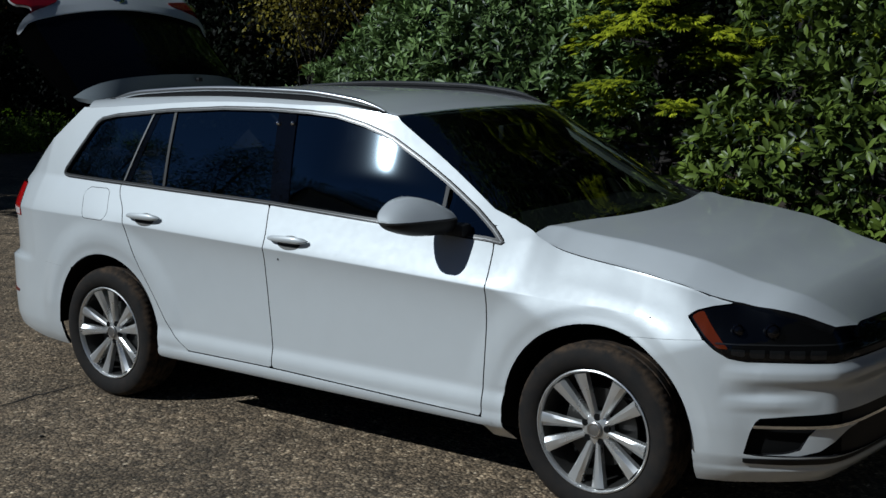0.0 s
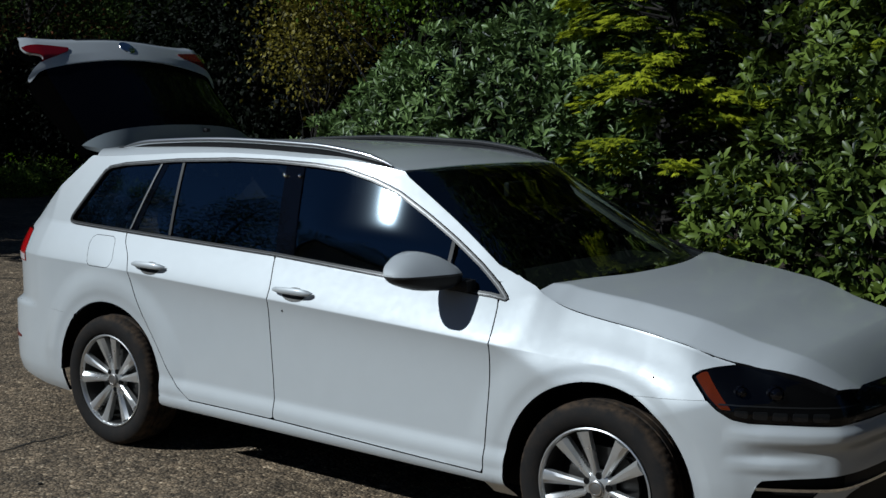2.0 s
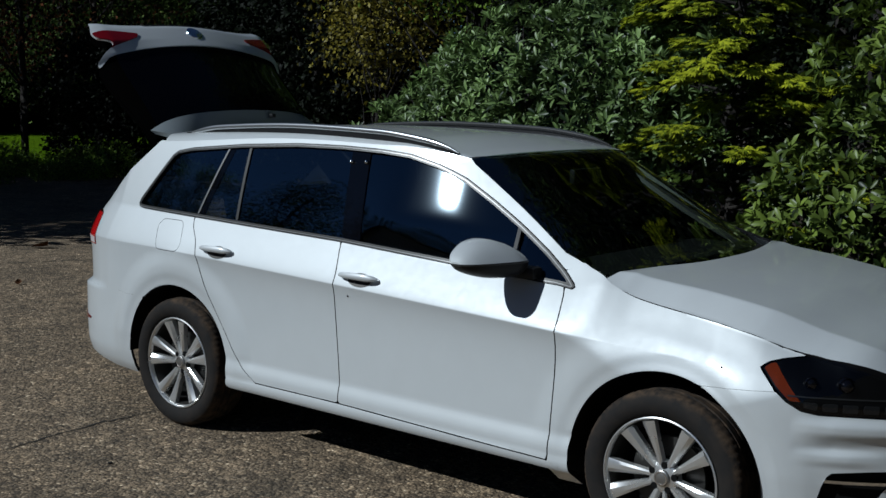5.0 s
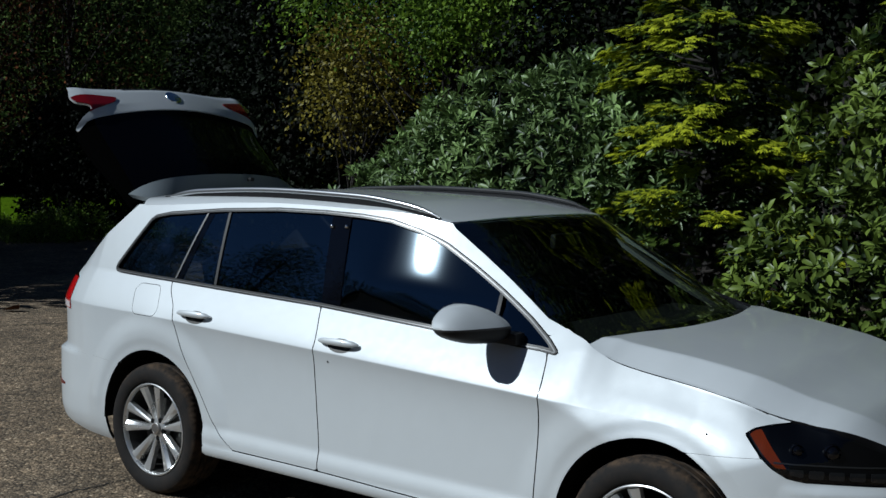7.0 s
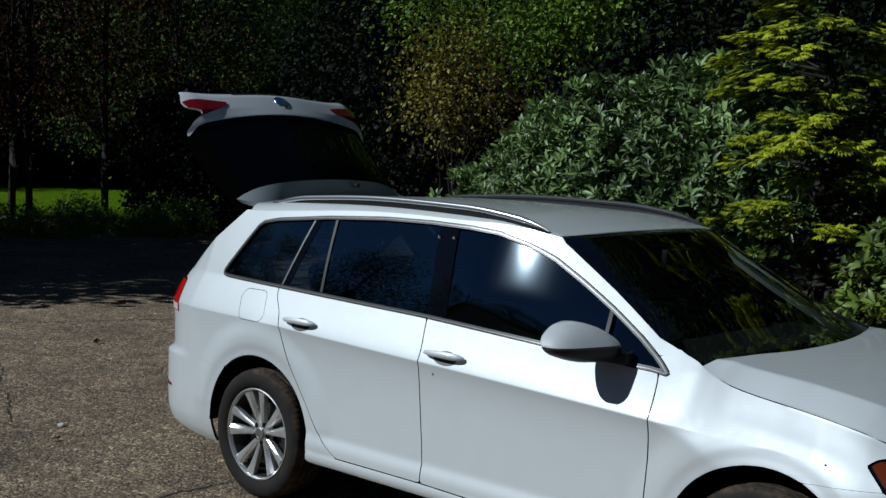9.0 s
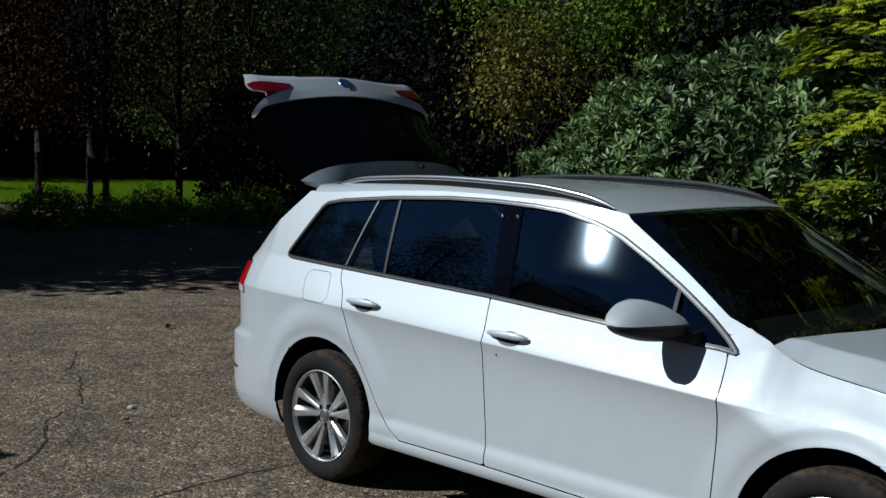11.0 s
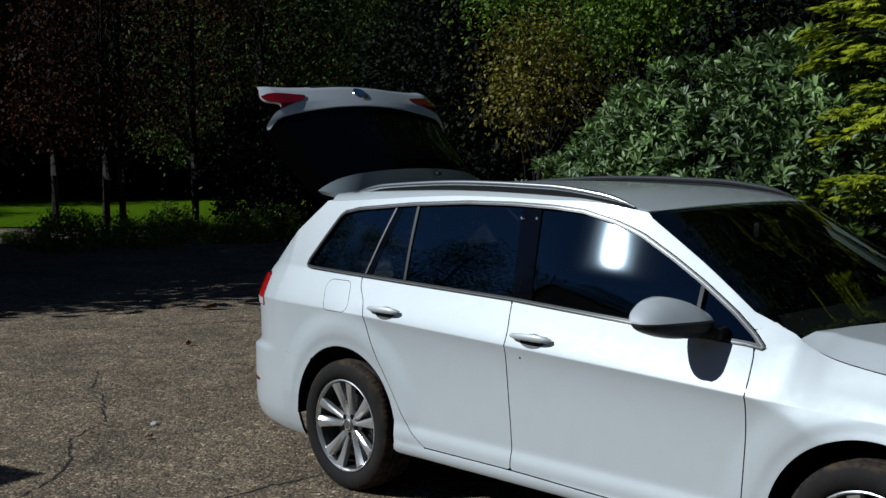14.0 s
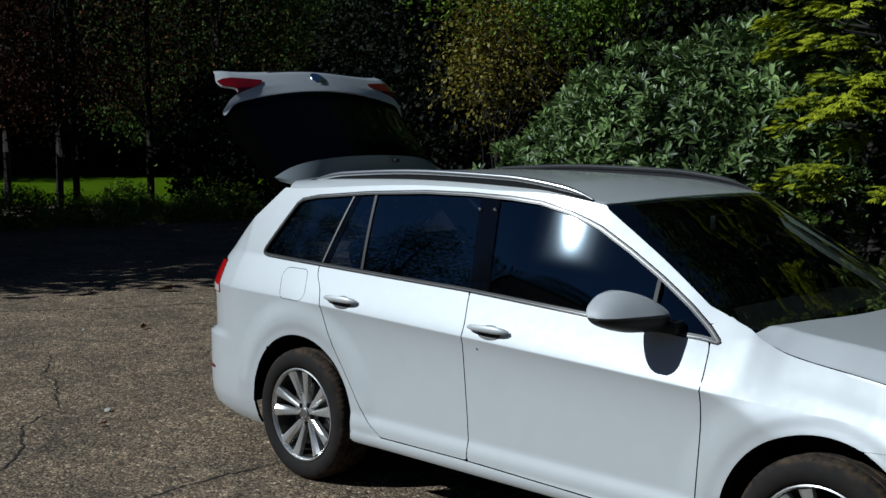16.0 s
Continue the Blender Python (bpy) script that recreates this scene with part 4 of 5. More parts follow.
        part("bolt_recess", b, UNDER, w)
    part("brake_disc", lathe([(0.07, -0.02), (0.142, -0.02), (0.144, -0.012), (0.142, 0.0), (0.07, 0.0)], 48), DARKMETAL, w, "worn steel brake disc")
    part("rim_back", lathe([(0.0, 0.03), (0.15, 0.025), (0.195, 0.03), (0.198, 0.05), (0.0, 0.055)], 40), UNDER, w)
    return w


wheel = make_wheel()
wheel.matrix_basis = pose(HUB_R, -0.775, HUB_Z, 0, -8, 0)
for x, y, spin in ((HUB_F, -0.778, -29), (HUB_R, 0.775, 0), (HUB_F, 0.778, 30)):
    copy_thing(wheel, pose(x, y, HUB_Z, 0, spin, 180 if y > 0 else 0))

# dark inner shell, wheel wells and underbody
inner = panel("inner_shell", lambda x, y, z: np.minimum.reduce([arch(x, z, 0.40), z - 0.255, np.where(x < 0.95, top_z(x) - 0.02, top_z(x) - 0.05) - z, x + 2.3, 2.1 - x]), -2.34, 2.15, 0.18, 1.1, UNDER, car, "dark inner shell behind the panels", 0.0, 0.03, -0.03)
both_sides(inner)
for hx in (HUB_F, HUB_R):
    for sgn in (-1, 1):
        bm = bmesh.new()
        ring = []
        for k in range(25):
            a = math.radians(-1 + 182 * k / 24)
            ring.append([bm.verts.new((hx + 0.372 * math.cos(a), sgn * y, HUB_Z + 0.012 + 0.372 * math.sin(a))) for y in (0.868, 0.5)])
        for p, q in zip(ring, ring[1:]):
            bm.faces.new((p[0], p[1], q[1], q[0]))
        bm.faces.new([r[1] for r in ring])
        part("wheel_well", bm, UNDER, car, "black wheel arch liner")
part("underbody", box((3.4, 1.40, 0.10), (-0.1, 0, 0.25), 0.02), UNDER, car, "dark underbody")

lining = panel("pillar_lining", lambda x, y, z: np.minimum.reduce([-dlo(x, z) + 0.008, z - 0.96, x - HATCH(z) - 0.02, -0.15 - x, 1.37 - z]), -2.1, -0.1, 0.95, 1.45, GREYTRIM, car, "grey lining of the window pillars", 0.0, 0.025, -0.032)
both_sides(lining)

# cabin
part("dashboard", box((0.42, 1.36, 0.16), (0.83, 0, 0.90), 0.05, 3), BLACK, car, "black dashboard")
part("cabin_floor", box((3.3, 1.42, 0.05), (-0.6, 0, 0.42), 0.01), UNDER, car, "dark cabin floor")
for y0 in (-0.37, 0.37):
    part("front_seat_base", box((0.52, 0.50, 0.20), (0.05, y0, 0.62), 0.06, 3), CLOTH, car, "dark cloth seat cushion")
    part("front_seat_back", box((0.14, 0.48, 0.62), (-0.27, y0, 0.93), 0.06, 3, turn=pose(0, 0, 0, 0, -14, 0)), CLOTH, car, "dark cloth seat back")
    part("front_headrest", box((0.10, 0.26, 0.17), (-0.37, y0, 1.285), 0.045, 3, turn=pose(0, 0, 0, 0, -10, 0)), CLOTH, car, "dark headrest")
    part("rear_headrest", box((0.10, 0.25, 0.15), (-1.19, y0, 1.20), 0.045, 3), CLOTH, car, "dark headrest")
part("rear_seat_back", box((0.15, 1.28, 0.60), (-1.12, 0, 0.86), 0.06, 3, turn=pose(0, 0, 0, 0, -16, 0)), CLOTH, car, "dark cloth rear seat back")
part("rear_seat_base", box((0.50, 1.28, 0.20), (-0.82, 0, 0.60), 0.06, 3), CLOTH, car, "dark cloth rear bench")
part("headliner", box((1.7, 1.06, 0.02), (-0.80, 0, 1.375), 0.008), CLOTH, car, "grey headliner")
bm = bmesh.new()
ring = lathe([(0.185 + 0.016 * math.cos(a), 0.016 * math.sin(a)) for a in [2 * math.pi * i / 10 for i in range(11)]], 40, "x")
bmesh.ops.transform(ring, matrix=pose(0.52, 0.37, 0.93, 0, -25, 0), verts=ring.verts[:])
part("steering_wheel", ring, BLACK, car, "black steering wheel")
bm.free()
part("interior_mirror", box((0.03, 0.24, 0.065), (0.44, 0, 1.29), 0.012), BLACK, car, "black interior mirror")


# raised tailgate
gate = empty("tailgate")
gate.parent = car


def gate_at(r, y, lift=0.0):
    """Places on the gate's outer face: r runs from the hinge to its lower edge."""
    n = curve((0.0, 0.02), (0.2, 0.055), (0.55, 0.098), (0.60, 0.112), (0.74, 0.118), (0.79, 0.10), (0.83, 0.055), (0.9, -0.03))(r - 0.05 * np.clip(np.abs(y) / 0.6, 0, 1) ** 4 * np.clip((r - 0.7) / 0.1, 0, 1))
    n = n - 0.27 * y * y - 0.9 * np.maximum(np.abs(y) - 0.55, 0) ** 1.5 + lift
    n = n + 0.045 * np.clip((r - 0.57) / 0.08, 0, 1) * (np.abs(y) / 0.6) ** 3
    return -1.74 - 0.788 * r + 0.616 * n, y, 1.43 + 0.616 * r + 0.788 * n


R, Y = np.meshgrid(np.linspace(0, 0.9, 130), np.linspace(-0.68, 0.68, 120), indexing="ij")
half = curve((0, 0.60), (0.5, 0.655), (0.57, 0.655), (0.605, 0.62), (0.635, 0.565), (0.66, 0.575), (0.70, 0.625), (0.74, 0.635), (0.83, 0.605), (0.9, 0.585))(R)
glass_edge = 0.592 - 0.01 * (np.abs(Y) / 0.6) ** 3 - 0.5 * np.maximum(np.abs(Y) - 0.60, 0)
outline = np.minimum.reduce([half - np.abs(Y), R - 0.02, 0.832 + 0.02 * Y * Y - R])
X3, Y3, Z3 = gate_at(R, Y)
part("gate_panel", sheet(X3, Y3, Z3, np.minimum(outline, R - glass_edge), 0.012, (0.6, 0, 0.8)), [PAINT, PAINT], gate, "painted lower half of the tailgate")
X4, Y4, Z4 = gate_at(R, Y, -0.006)
for sgn in (-1, 1):
    part("gate_border", sheet(X4, Y4, Z4, np.minimum.reduce([outline, glass_edge + 0.004 - R, Y * sgn - 0.56]), 0.02, (0.6, 0, 0.8)), LINING, gate, "matt black border of the rear window")
part("rear_window", sheet(X4, Y4, Z4, np.minimum.reduce([outline, glass_edge + 0.004 - R, 0.56 - np.abs(Y)]), 0.02, (0.6, 0, 0.8)), [REARGLASS, LINING], gate, "black rear window reflecting trees")
X5, Y5, Z5 = gate_at(R, Y * 0.97, -0.06)
part("gate_lining", sheet(X5, Y5, Z5, outline, 0.0, (-0.6, 0, -0.8)), LINING, gate, "black inner lining")
for sgn in (-1, 1):
    shape = inside([(0.40, 0.672), (0.385, 0.698), (0.50, 0.726), (0.60, 0.744), (0.68, 0.738), (0.68, 0.60), (0.58, 0.618), (0.48, 0.642)])
    X6, Y6, Z6 = gate_at(R, Y, 0.006)
    part("gate_lamp", sheet(X6, Y6, Z6, np.minimum(shape(Y * sgn, R), half - np.abs(Y)), 0.015, (0.6, 0, 0.8)), GATELENS, gate, "red lamp on the tailgate")
X7, Y7, Z7 = gate_at(R, Y, 0.003)
part("latch_recess", sheet(X7, Y7, Z7, np.minimum.reduce([R - 0.772, 0.806 - R, 0.30 - np.abs(Y)]), 0.004, (0.6, 0, 0.8)), BLACK, gate, "dark latch recess under the gate's lower edge")
badge = lathe([(0.0, 0.004), (0.040, 0.004), (0.048, 0.002), (0.050, -0.002)], 32, "z")
x, y, z = gate_at(np.array(0.70), np.array(0.0))
bmesh.ops.transform(badge, matrix=Matrix.Translation((float(x), 0, float(z))) @ pose(0, 0, 0, 0, 38, 0), verts=badge.verts[:])
part("badge", badge, CHROME, gate, "round chrome badge")
# spoiler, standing up at the gate's hinge
T, Y = np.meshgrid(np.linspace(0, 1, 14), np.linspace(-0.60, 0.60, 80), indexing="ij")
a = np.abs(Y) / 0.60
base_x, base_z = -1.735 + 0.05 * a ** 4, roof_z(-1.73, Y * 0.98) + 0.002 + 0.0 * a
tip_x, tip_z = -1.748 - 0.10 * a ** 3.0, 1.528 - 0.048 * a ** 2 - 0.06 * a ** 7
SX = base_x + (tip_x - base_x) * T
SZ = base_z + (tip_z - base_z) * T
spoil = sheet(SX, Y * (1 + 0.0 * T), SZ, np.ones(T.shape), 0.022, (1, 0, 0.3))
spoiler = part("spoiler", spoil, [SHADED_SPOILER, SHADED_SPOILER], gate, "roof spoiler standing upright, its shade put into grey paint")
part("washer_nozzle", box((0.03, 0.03, 0.022), (-1.722, 0.14, 1.497), 0.006), BLACK, spoiler, "small black washer nozzle")


# ---- plants ----
def many(template, faces, pos, frames, size):
    """Copies of a small template at places, frames (rows: right, ahead, up) and sizes, as arrays."""
    t = np.array(template, float)
    v = np.einsum("nij,kj->nki", np.swapaxes(frames, 1, 2), t) * size[:, None, None] + pos[:, None, :]
    f = np.array(faces)[None] + (np.arange(len(pos)) * len(t))[:, None, None]
    return v.reshape(-1, 3), f.reshape(-1, len(faces[0]))


def unit(v):
    return v / np.maximum(np.linalg.norm(v, axis=-1, keepdims=True), 1e-9)


def frames_of(ahead, up):
    """Frames whose y looks ahead, with z near up."""
    ahead = unit(ahead)
    right = unit(np.cross(ahead, up))
    return np.stack([right, ahead, np.cross(right, ahead)], 1)


# leaf: y along the blade, folded along the midrib and bent
LEAF = [(0, 0, 0), (-0.17, 0.3, 0.05), (0, 0.33, -0.01), (0.17, 0.3, 0.05), (-0.18, 0.70, 0.03), (0, 0.72, -0.04), (0.18, 0.70, 0.03), (0, 1.0, -0.13)]
LEAF_TRI = [(0, 2, 1), (0, 3, 2), (1, 2, 5), (1, 5, 4), (2, 3, 6), (2, 6, 5), (4, 5, 7), (5, 6, 7)]
SMALL = [(0, 0, 0), (-0.28, 0.45, 0.06), (0.28, 0.45, 0.06), (0, 1.0, -0.05)]
SMALL_TRI = [(0, 2, 1), (1, 2, 3)]


def shell_points(lobes, count, rng, depth=0.25, below=True):
    """Places near the outside of a union of ellipsoid lobes, with outward ways."""
    lobes = np.array(lobes, float)
    area = (lobes[:, 3] * lobes[:, 4] + lobes[:, 4] * lobes[:, 5] + lobes[:, 3] * lobes[:, 5])
    pick = rng.choice(len(lobes), count, p=area / area.sum())
    d = unit(rng.normal(size=(count, 3)))
    r = 1 - depth * rng.random(count) ** 1.6
    L = lobes[pick]
    p = L[:, :3] + d * L[:, 3:6] * r[:, None]
    n = unit(d / L[:, 3:6])
    keep = p[:, 2] > 0.02
    # keep those not buried in another lobe
    for k, lobe in enumerate(lobes):
        q = np.linalg.norm((p - lobe[:3]) / lobe[3:6], axis=1)
        keep &= (q > 0.72) | (pick == k)
    return p[keep], n[keep]


def trunk(bm, base, top, r0, r1, rng, bends=5):
    pts, rad = [], []
    for k in range(bends + 1):
        t = k / bends
        j = (rng.random(2) - 0.5) * 0.12 * (0 < k < bends)
        pts.append((base[0] + (top[0] - base[0]) * t + j[0], base[1] + (top[1] - base[1]) * t + j[1], base[2] + (top[2] - base[2]) * t))
        rad.append(r0 + (r1 - r0) * t)
    tube(pts, rad, 7, bm=bm)


def rhododendron(name, at, lobes, whorls, leaf, material, label, seed, narrow=1.0, upright=0.0):
    rng = np.random.default_rng(seed)
    plant = empty(name, at)
    p, n = shell_points(lobes, whorls, rng, 0.5)
    # shoots stand in tufts with dark hollows between them
    hollow = sum(np.sin(p @ unit(rng.normal(size=3)) * f + rng.random() * 6.3) for f in (7, 9, 11, 14, 18, 23))
    p, n = p[hollow > -1.1], n[hollow > -1.1]
    axis = unit(n + np.array([0, 0, 0.9]) + 0.45 * rng.normal(size=n.shape))
    per = 8
    side = unit(np.cross(axis, rng.normal(size=axis.shape)))
    other = np.cross(axis, side)
    P, A, U, S = [], [], [], []
    for k in range(per):
        ang = 2 * math.pi * k / per + rng.random(len(p)) * 0.7
        out = side * np.cos(ang)[:, None] + other * np.sin(ang)[:, None]
        droop = rng.uniform(-0.3 + upright, 1.6 + upright, len(p))[:, None]
        P.append(p + out * 0.012)
        A.append(out + axis * droop)
        U.append(axis + 0.25 * rng.normal(size=axis.shape))
        S.append(leaf * rng.uniform(0.7, 1.15, len(p)))
    P, A, U, S = map(np.concatenate, (P, A, U, S))
    v, f = many([(x * narrow, y, z) for x, y, z in LEAF], LEAF_TRI, P, frames_of(A, U), S)
    raw("crown", v.tolist(), f.tolist(), material, plant, smooth=True)
    for k, lobe in enumerate(lobes):
        bm = bmesh.new()
        trunk(bm, (lobe[0] * 0.5, lobe[1] * 0.5, -0.05), (lobe[0], lobe[1], lobe[2] + 0.4 * lobe[5]), 0.045, 0.012, rng)
        part("stem", bm, BARK, plant)
        for _ in range(4):
            bm = bmesh.new()
            d = unit(rng.normal(size=3)) * np.array(lobe[3:6]) * 0.8
            trunk(bm, (lobe[0] * 0.8, lobe[1] * 0.8, lobe[2] * 0.6), tuple(np.array(lobe[:3]) + d), 0.02, 0.006, rng, 3)
            part("branch", bm, BARK, plant)
    return tagged(plant, label, "shrub")


def cypress(at, height, spread, sprays, seed, label):
    """Tiers of drooping fan sprays."""
    rng = np.random.default_rng(seed)
    plant = empty("golden_cypress", at)
    bm = bmesh.new()
    trunk(bm, (0, 0, -0.05), (0.05, 0, height * 0.97), 0.09, 0.015, rng, 8)
    part("trunk", bm, BARK, plant, "brown trunk")
    bm = bmesh.new()
    P, A, U, S, tip_of = [], [], [], [], []
    boughs = int(sprays / 60)
    for k in range(boughs):
        t = rng.random() ** 0.85
        z = 0.25 + (height - 0.4) * t
        ang = rng.random() * 2 * math.pi
        reach = spread * (1 - t * 0.6) * rng.uniform(0.6, 1.15)
        d = np.array([math.cos(ang), math.sin(ang), 0])
        sag = rng.uniform(0.02, 0.22)
        root = np.array([0, 0, z - 0.12])
        tip = d * reach + np.array([0, 0, z + 0.05])
        trunk(bm, tuple(root), tuple(tip * 0.6 + root * 0.4), 0.012, 0.003, rng, 2)
        across = np.cross(d, [0, 0, 1])
        broad = rng.uniform(0.30, 0.55)
        for j in range(60):
            u = 0.40 + 0.62 * rng.random() ** 0.75
            w = (rng.random() - 0.5) * broad * (1.3 - u)
            q = root + (tip - root) * u + across * w + np.array([0, 0, -sag * u ** 3 - 0.5 * abs(w) * sag + rng.normal() * 0.02])
            P.append(q)
            A.append(d + across * (w * 5 + rng.normal() * 0.35) + np.array([0, 0, -0.1 - sag + rng.normal() * 0.15]))
            U.append(np.array([0, 0, 1]) + 0.2 * d + 0.22 * rng.normal(size=3))
            S.append(rng.uniform(0.07, 0.13))
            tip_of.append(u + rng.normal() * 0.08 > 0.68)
    # one spray: a fan of narrow blades
    tv, tf = [], []
    for k in range(-4, 5):
        a = k * 0.24
        l = 1.0 - 0.055 * k * k
        base = 0.1 * abs(k)
        c, s = math.cos(a), math.sin(a)
        i = len(tv)
        for x, y, z in ((-0.045, 0.0, 0), (0.045, 0.0, 0), (-0.075, 0.55 * l, -0.02), (0.075, 0.55 * l, -0.02), (0, l, -0.09)):
            tv.append((x * c + y * s, base + y * c * (1 - base * 0.5) - x * s, z))
        tf += [(i, i + 1, i + 3), (i, i + 3, i + 2), (i + 2, i + 3, i + 4)]
    P, A, U, S = map(np.array, (P, A, U, S))
    tip_of = np.array(tip_of)
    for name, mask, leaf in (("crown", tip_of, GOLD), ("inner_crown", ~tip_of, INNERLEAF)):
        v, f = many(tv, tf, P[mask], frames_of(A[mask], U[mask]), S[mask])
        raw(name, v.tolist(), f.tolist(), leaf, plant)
    tagged(part("bough", bm, BARK, plant, "thin brown boughs under the sprays"), kind="stuff")
    return tagged(plant, label, "conifer shrub")


def leafy(name, at, lobes, count, size, material, label, category, seed, trunk_r=0.12, depth=0.5, ragged=0.25, up=0.3, per=6):
    """A tree or bush: forked trunk and lobes of small leaves in clumps."""
    rng = np.random.default_rng(seed)
    plant = empty(name, at)
    p, n = shell_points(lobes, count // per, rng, depth)
    p = np.repeat(p, per, 0) + ragged * rng.normal(size=(len(p) * per, 3)) * size * 3
    n = np.repeat(n, per, 0)
    a = unit(n + 0.9 * rng.normal(size=n.shape) + np.array([0, 0, -0.2]))
    v, f = many(SMALL, SMALL_TRI, p, frames_of(a, n + np.array([0, 0, up]) + 0.5 * rng.normal(size=n.shape)), size * rng.uniform(0.6, 1.25, len(p)))
    raw("crown", v.tolist(), f.tolist(), material, plant)
    bm = bmesh.new()
    top = max(lobes, key=lambda l: l[2])
    trunk(bm, (0, 0, -0.1), (top[0] * 0.8, top[1] * 0.8, top[2]), trunk_r, trunk_r * 0.25, rng, 7)
    part("trunk", bm, BARK, plant, "dark trunk")
    for lobe in lobes:
        for _ in range(3):
            e = np.array(lobe[:3]) + unit(rng.normal(size=3)) * np.array(lobe[3:6]) * 0.75
            bm = bmesh.new()
            z = max(0.3, lobe[2] * rng.uniform(0.4, 0.75))
            trunk(bm, (top[0] * 0.8 * z / top[2], top[1] * 0.8 * z / top[2], z), tuple(e), trunk_r * 0.3, trunk_r * 0.05, rng, 4)
            part("limb", bm, BARK, plant)
    return tagged(plant, label, category)


# hedge behind the car
rhododendron("rhododendron", (0.9, 2.9, 0), [(0.1, -0.35, 0.95, 0.85, 0.6, 0.75), (0.9, -0.5, 1.1, 0.9, 0.65, 0.9), (0.35, 0.0, 1.8, 0.95, 0.6, 0.75), (1.2, 0.0, 2.0, 0.9, 0.7, 0.8), (0.7, 0.2, 2.35, 0.9, 0.6, 0.5), (1.9, -0.2, 1.3, 0.8, 0.7, 1.0), (-0.45, -0.2, 0.8, 0.5, 0.45, 0.6), (2.0, 0.0, 2.1, 0.8, 0.6, 0.6)],
              5600, 0.086, RHODO, "broad dark-green rhododendron bush behind the car", 11)
rhododendron("rhododendron", (-2.55, 3.6, 0), [(0.0, 0.0, 1.1, 1.1, 0.8, 0.9), (-1.0, 0.1, 0.9, 0.75, 0.7, 0.8), (0.8, -0.2, 1.2, 0.8, 0.7, 0.9), (0.1, 0.2, 1.75, 1.0, 0.7, 0.62), (0.9, 0.1, 1.9, 0.8, 0.6, 0.6), (-0.75, 0.2, 1.35, 0.6, 0.6, 0.6), (1.6, 0.0, 1.6, 0.7, 0.6, 0.8)],
              7000, 0.092, RHODO_BLUE, "rounded rhododendron with grey-green upright leaves", 12, 0.8, 0.18)
cypress((-0.5, 3.4, 0), 4.2, 1.15, 8600, 21, "golden-green cypress with drooping fan sprays")
cypress((1.5, 3.6, 0), 5.0, 1.55, 6600, 22, "tall golden-green cypress behind the rhododendron")
leafy("autumn_shrub", (-6.45, 6.25, 0), [(0.15, 0, 2.3, 0.42, 0.42, 0.36), (-0.5, 0.2, 2.95, 0.36, 0.4, 0.36), (0.0, 0.1, 3.2, 0.34, 0.4, 0.32), (0.5, 0, 2.9, 0.4, 0.4, 0.38), (0.6, 0.2, 2.4, 0.32, 0.4, 0.36), (-0.55, 0.1, 2.4, 0.34, 0.4, 0.34), (-0.05, -0.15, 2.75, 0.42, 0.4, 0.36), (-0.15, -0.1, 2.0, 0.26, 0.3, 0.26)], 4600, 0.066, BROWNLEAF, "yellow-brown autumn shrub with small leaves", "shrub", 31, 0.04, 0.8, 0.9, per=16)

# hemlock boughs above the hedge
leafy("hemlock", (-4.85, 5.9, 0), [(0.0, -0.1, 3.0, 0.55, 0.5, 0.42), (0.45, -0.2, 3.35, 0.6, 0.5, 0.35), (-1.0, -0.7, 3.35, 0.55, 0.5, 0.22), (-0.2, 0.2, 4.0, 0.9, 0.7, 0.4), (0.2, 0.1, 4.8, 0.9, 0.8, 0.5)], 20000, 0.062, HEMLEAF, "green hemlock with drooping boughs over the hedge", "tree", 41, 0.05, 0.95, 1.2, per=40)

# thicket that closes the view behind the hedge; its shade is leaf colour
# the tree at x 7.2 is added unseen, to darken reflections in the nose
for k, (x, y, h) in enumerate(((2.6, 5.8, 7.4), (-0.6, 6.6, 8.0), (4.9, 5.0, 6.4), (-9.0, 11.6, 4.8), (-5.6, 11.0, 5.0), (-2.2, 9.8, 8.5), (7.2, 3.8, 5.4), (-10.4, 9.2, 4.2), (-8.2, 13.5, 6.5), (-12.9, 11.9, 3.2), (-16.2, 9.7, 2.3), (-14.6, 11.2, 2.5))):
    leafy("yew", (x, y, 0), [(0, 0, h * 0.25, 1.7, 1.3, h * 0.28), (0.6, 0.2, h * 0.55, 1.8, 1.4, h * 0.3), (-0.7, 0, h * 0.7, 1.6, 1.4, h * 0.28), (0, 0.2, h, 1.5, 1.3, h * 0.22)], 30000, 0.105, SHADELEAF, "dense evergreen behind the hedge, its shade put into the leaf colour", "tree", 50 + k, 0.12)

# woodland trees: detailed kinds for those in view, a plain kind for the rest
oak = leafy("rusty_oak", (-18.6, 7.0, 0), [(0, 0, 3.4, 2.2, 2.2, 1.5), (0.8, 0.5, 5.2, 2.6, 2.4, 1.6), (-0.9, -0.4, 6.6, 2.4, 2.4, 1.7), (0, 0, 8.4, 2.2, 2.2, 1.6), (1.2, -0.8, 2.6, 1.4, 1.4, 0.9)], 10000, 0.10, RUSTLEAF, "dark woodland tree with rusty autumn leaves", "tree", 61, 0.085, 0.5, 0.9, per=22)
pine = leafy("pine", (-13.5, 17.0, 0), [(0, 0, 2.2, 2.4, 2.4, 1.0), (0.2, 0, 4.0, 2.2, 2.2, 1.1), (0, 0.1, 5.8, 1.9, 1.9, 1.1), (0, 0, 7.6, 1.5, 1.5, 1.1), (0, 0, 9.4, 1.0, 1.0, 1.2)], 30000, 0.10, PINELEAF, "dark-green pine in the woodland", "tree", 63, 0.12, 0.6, 0.9, per=48)
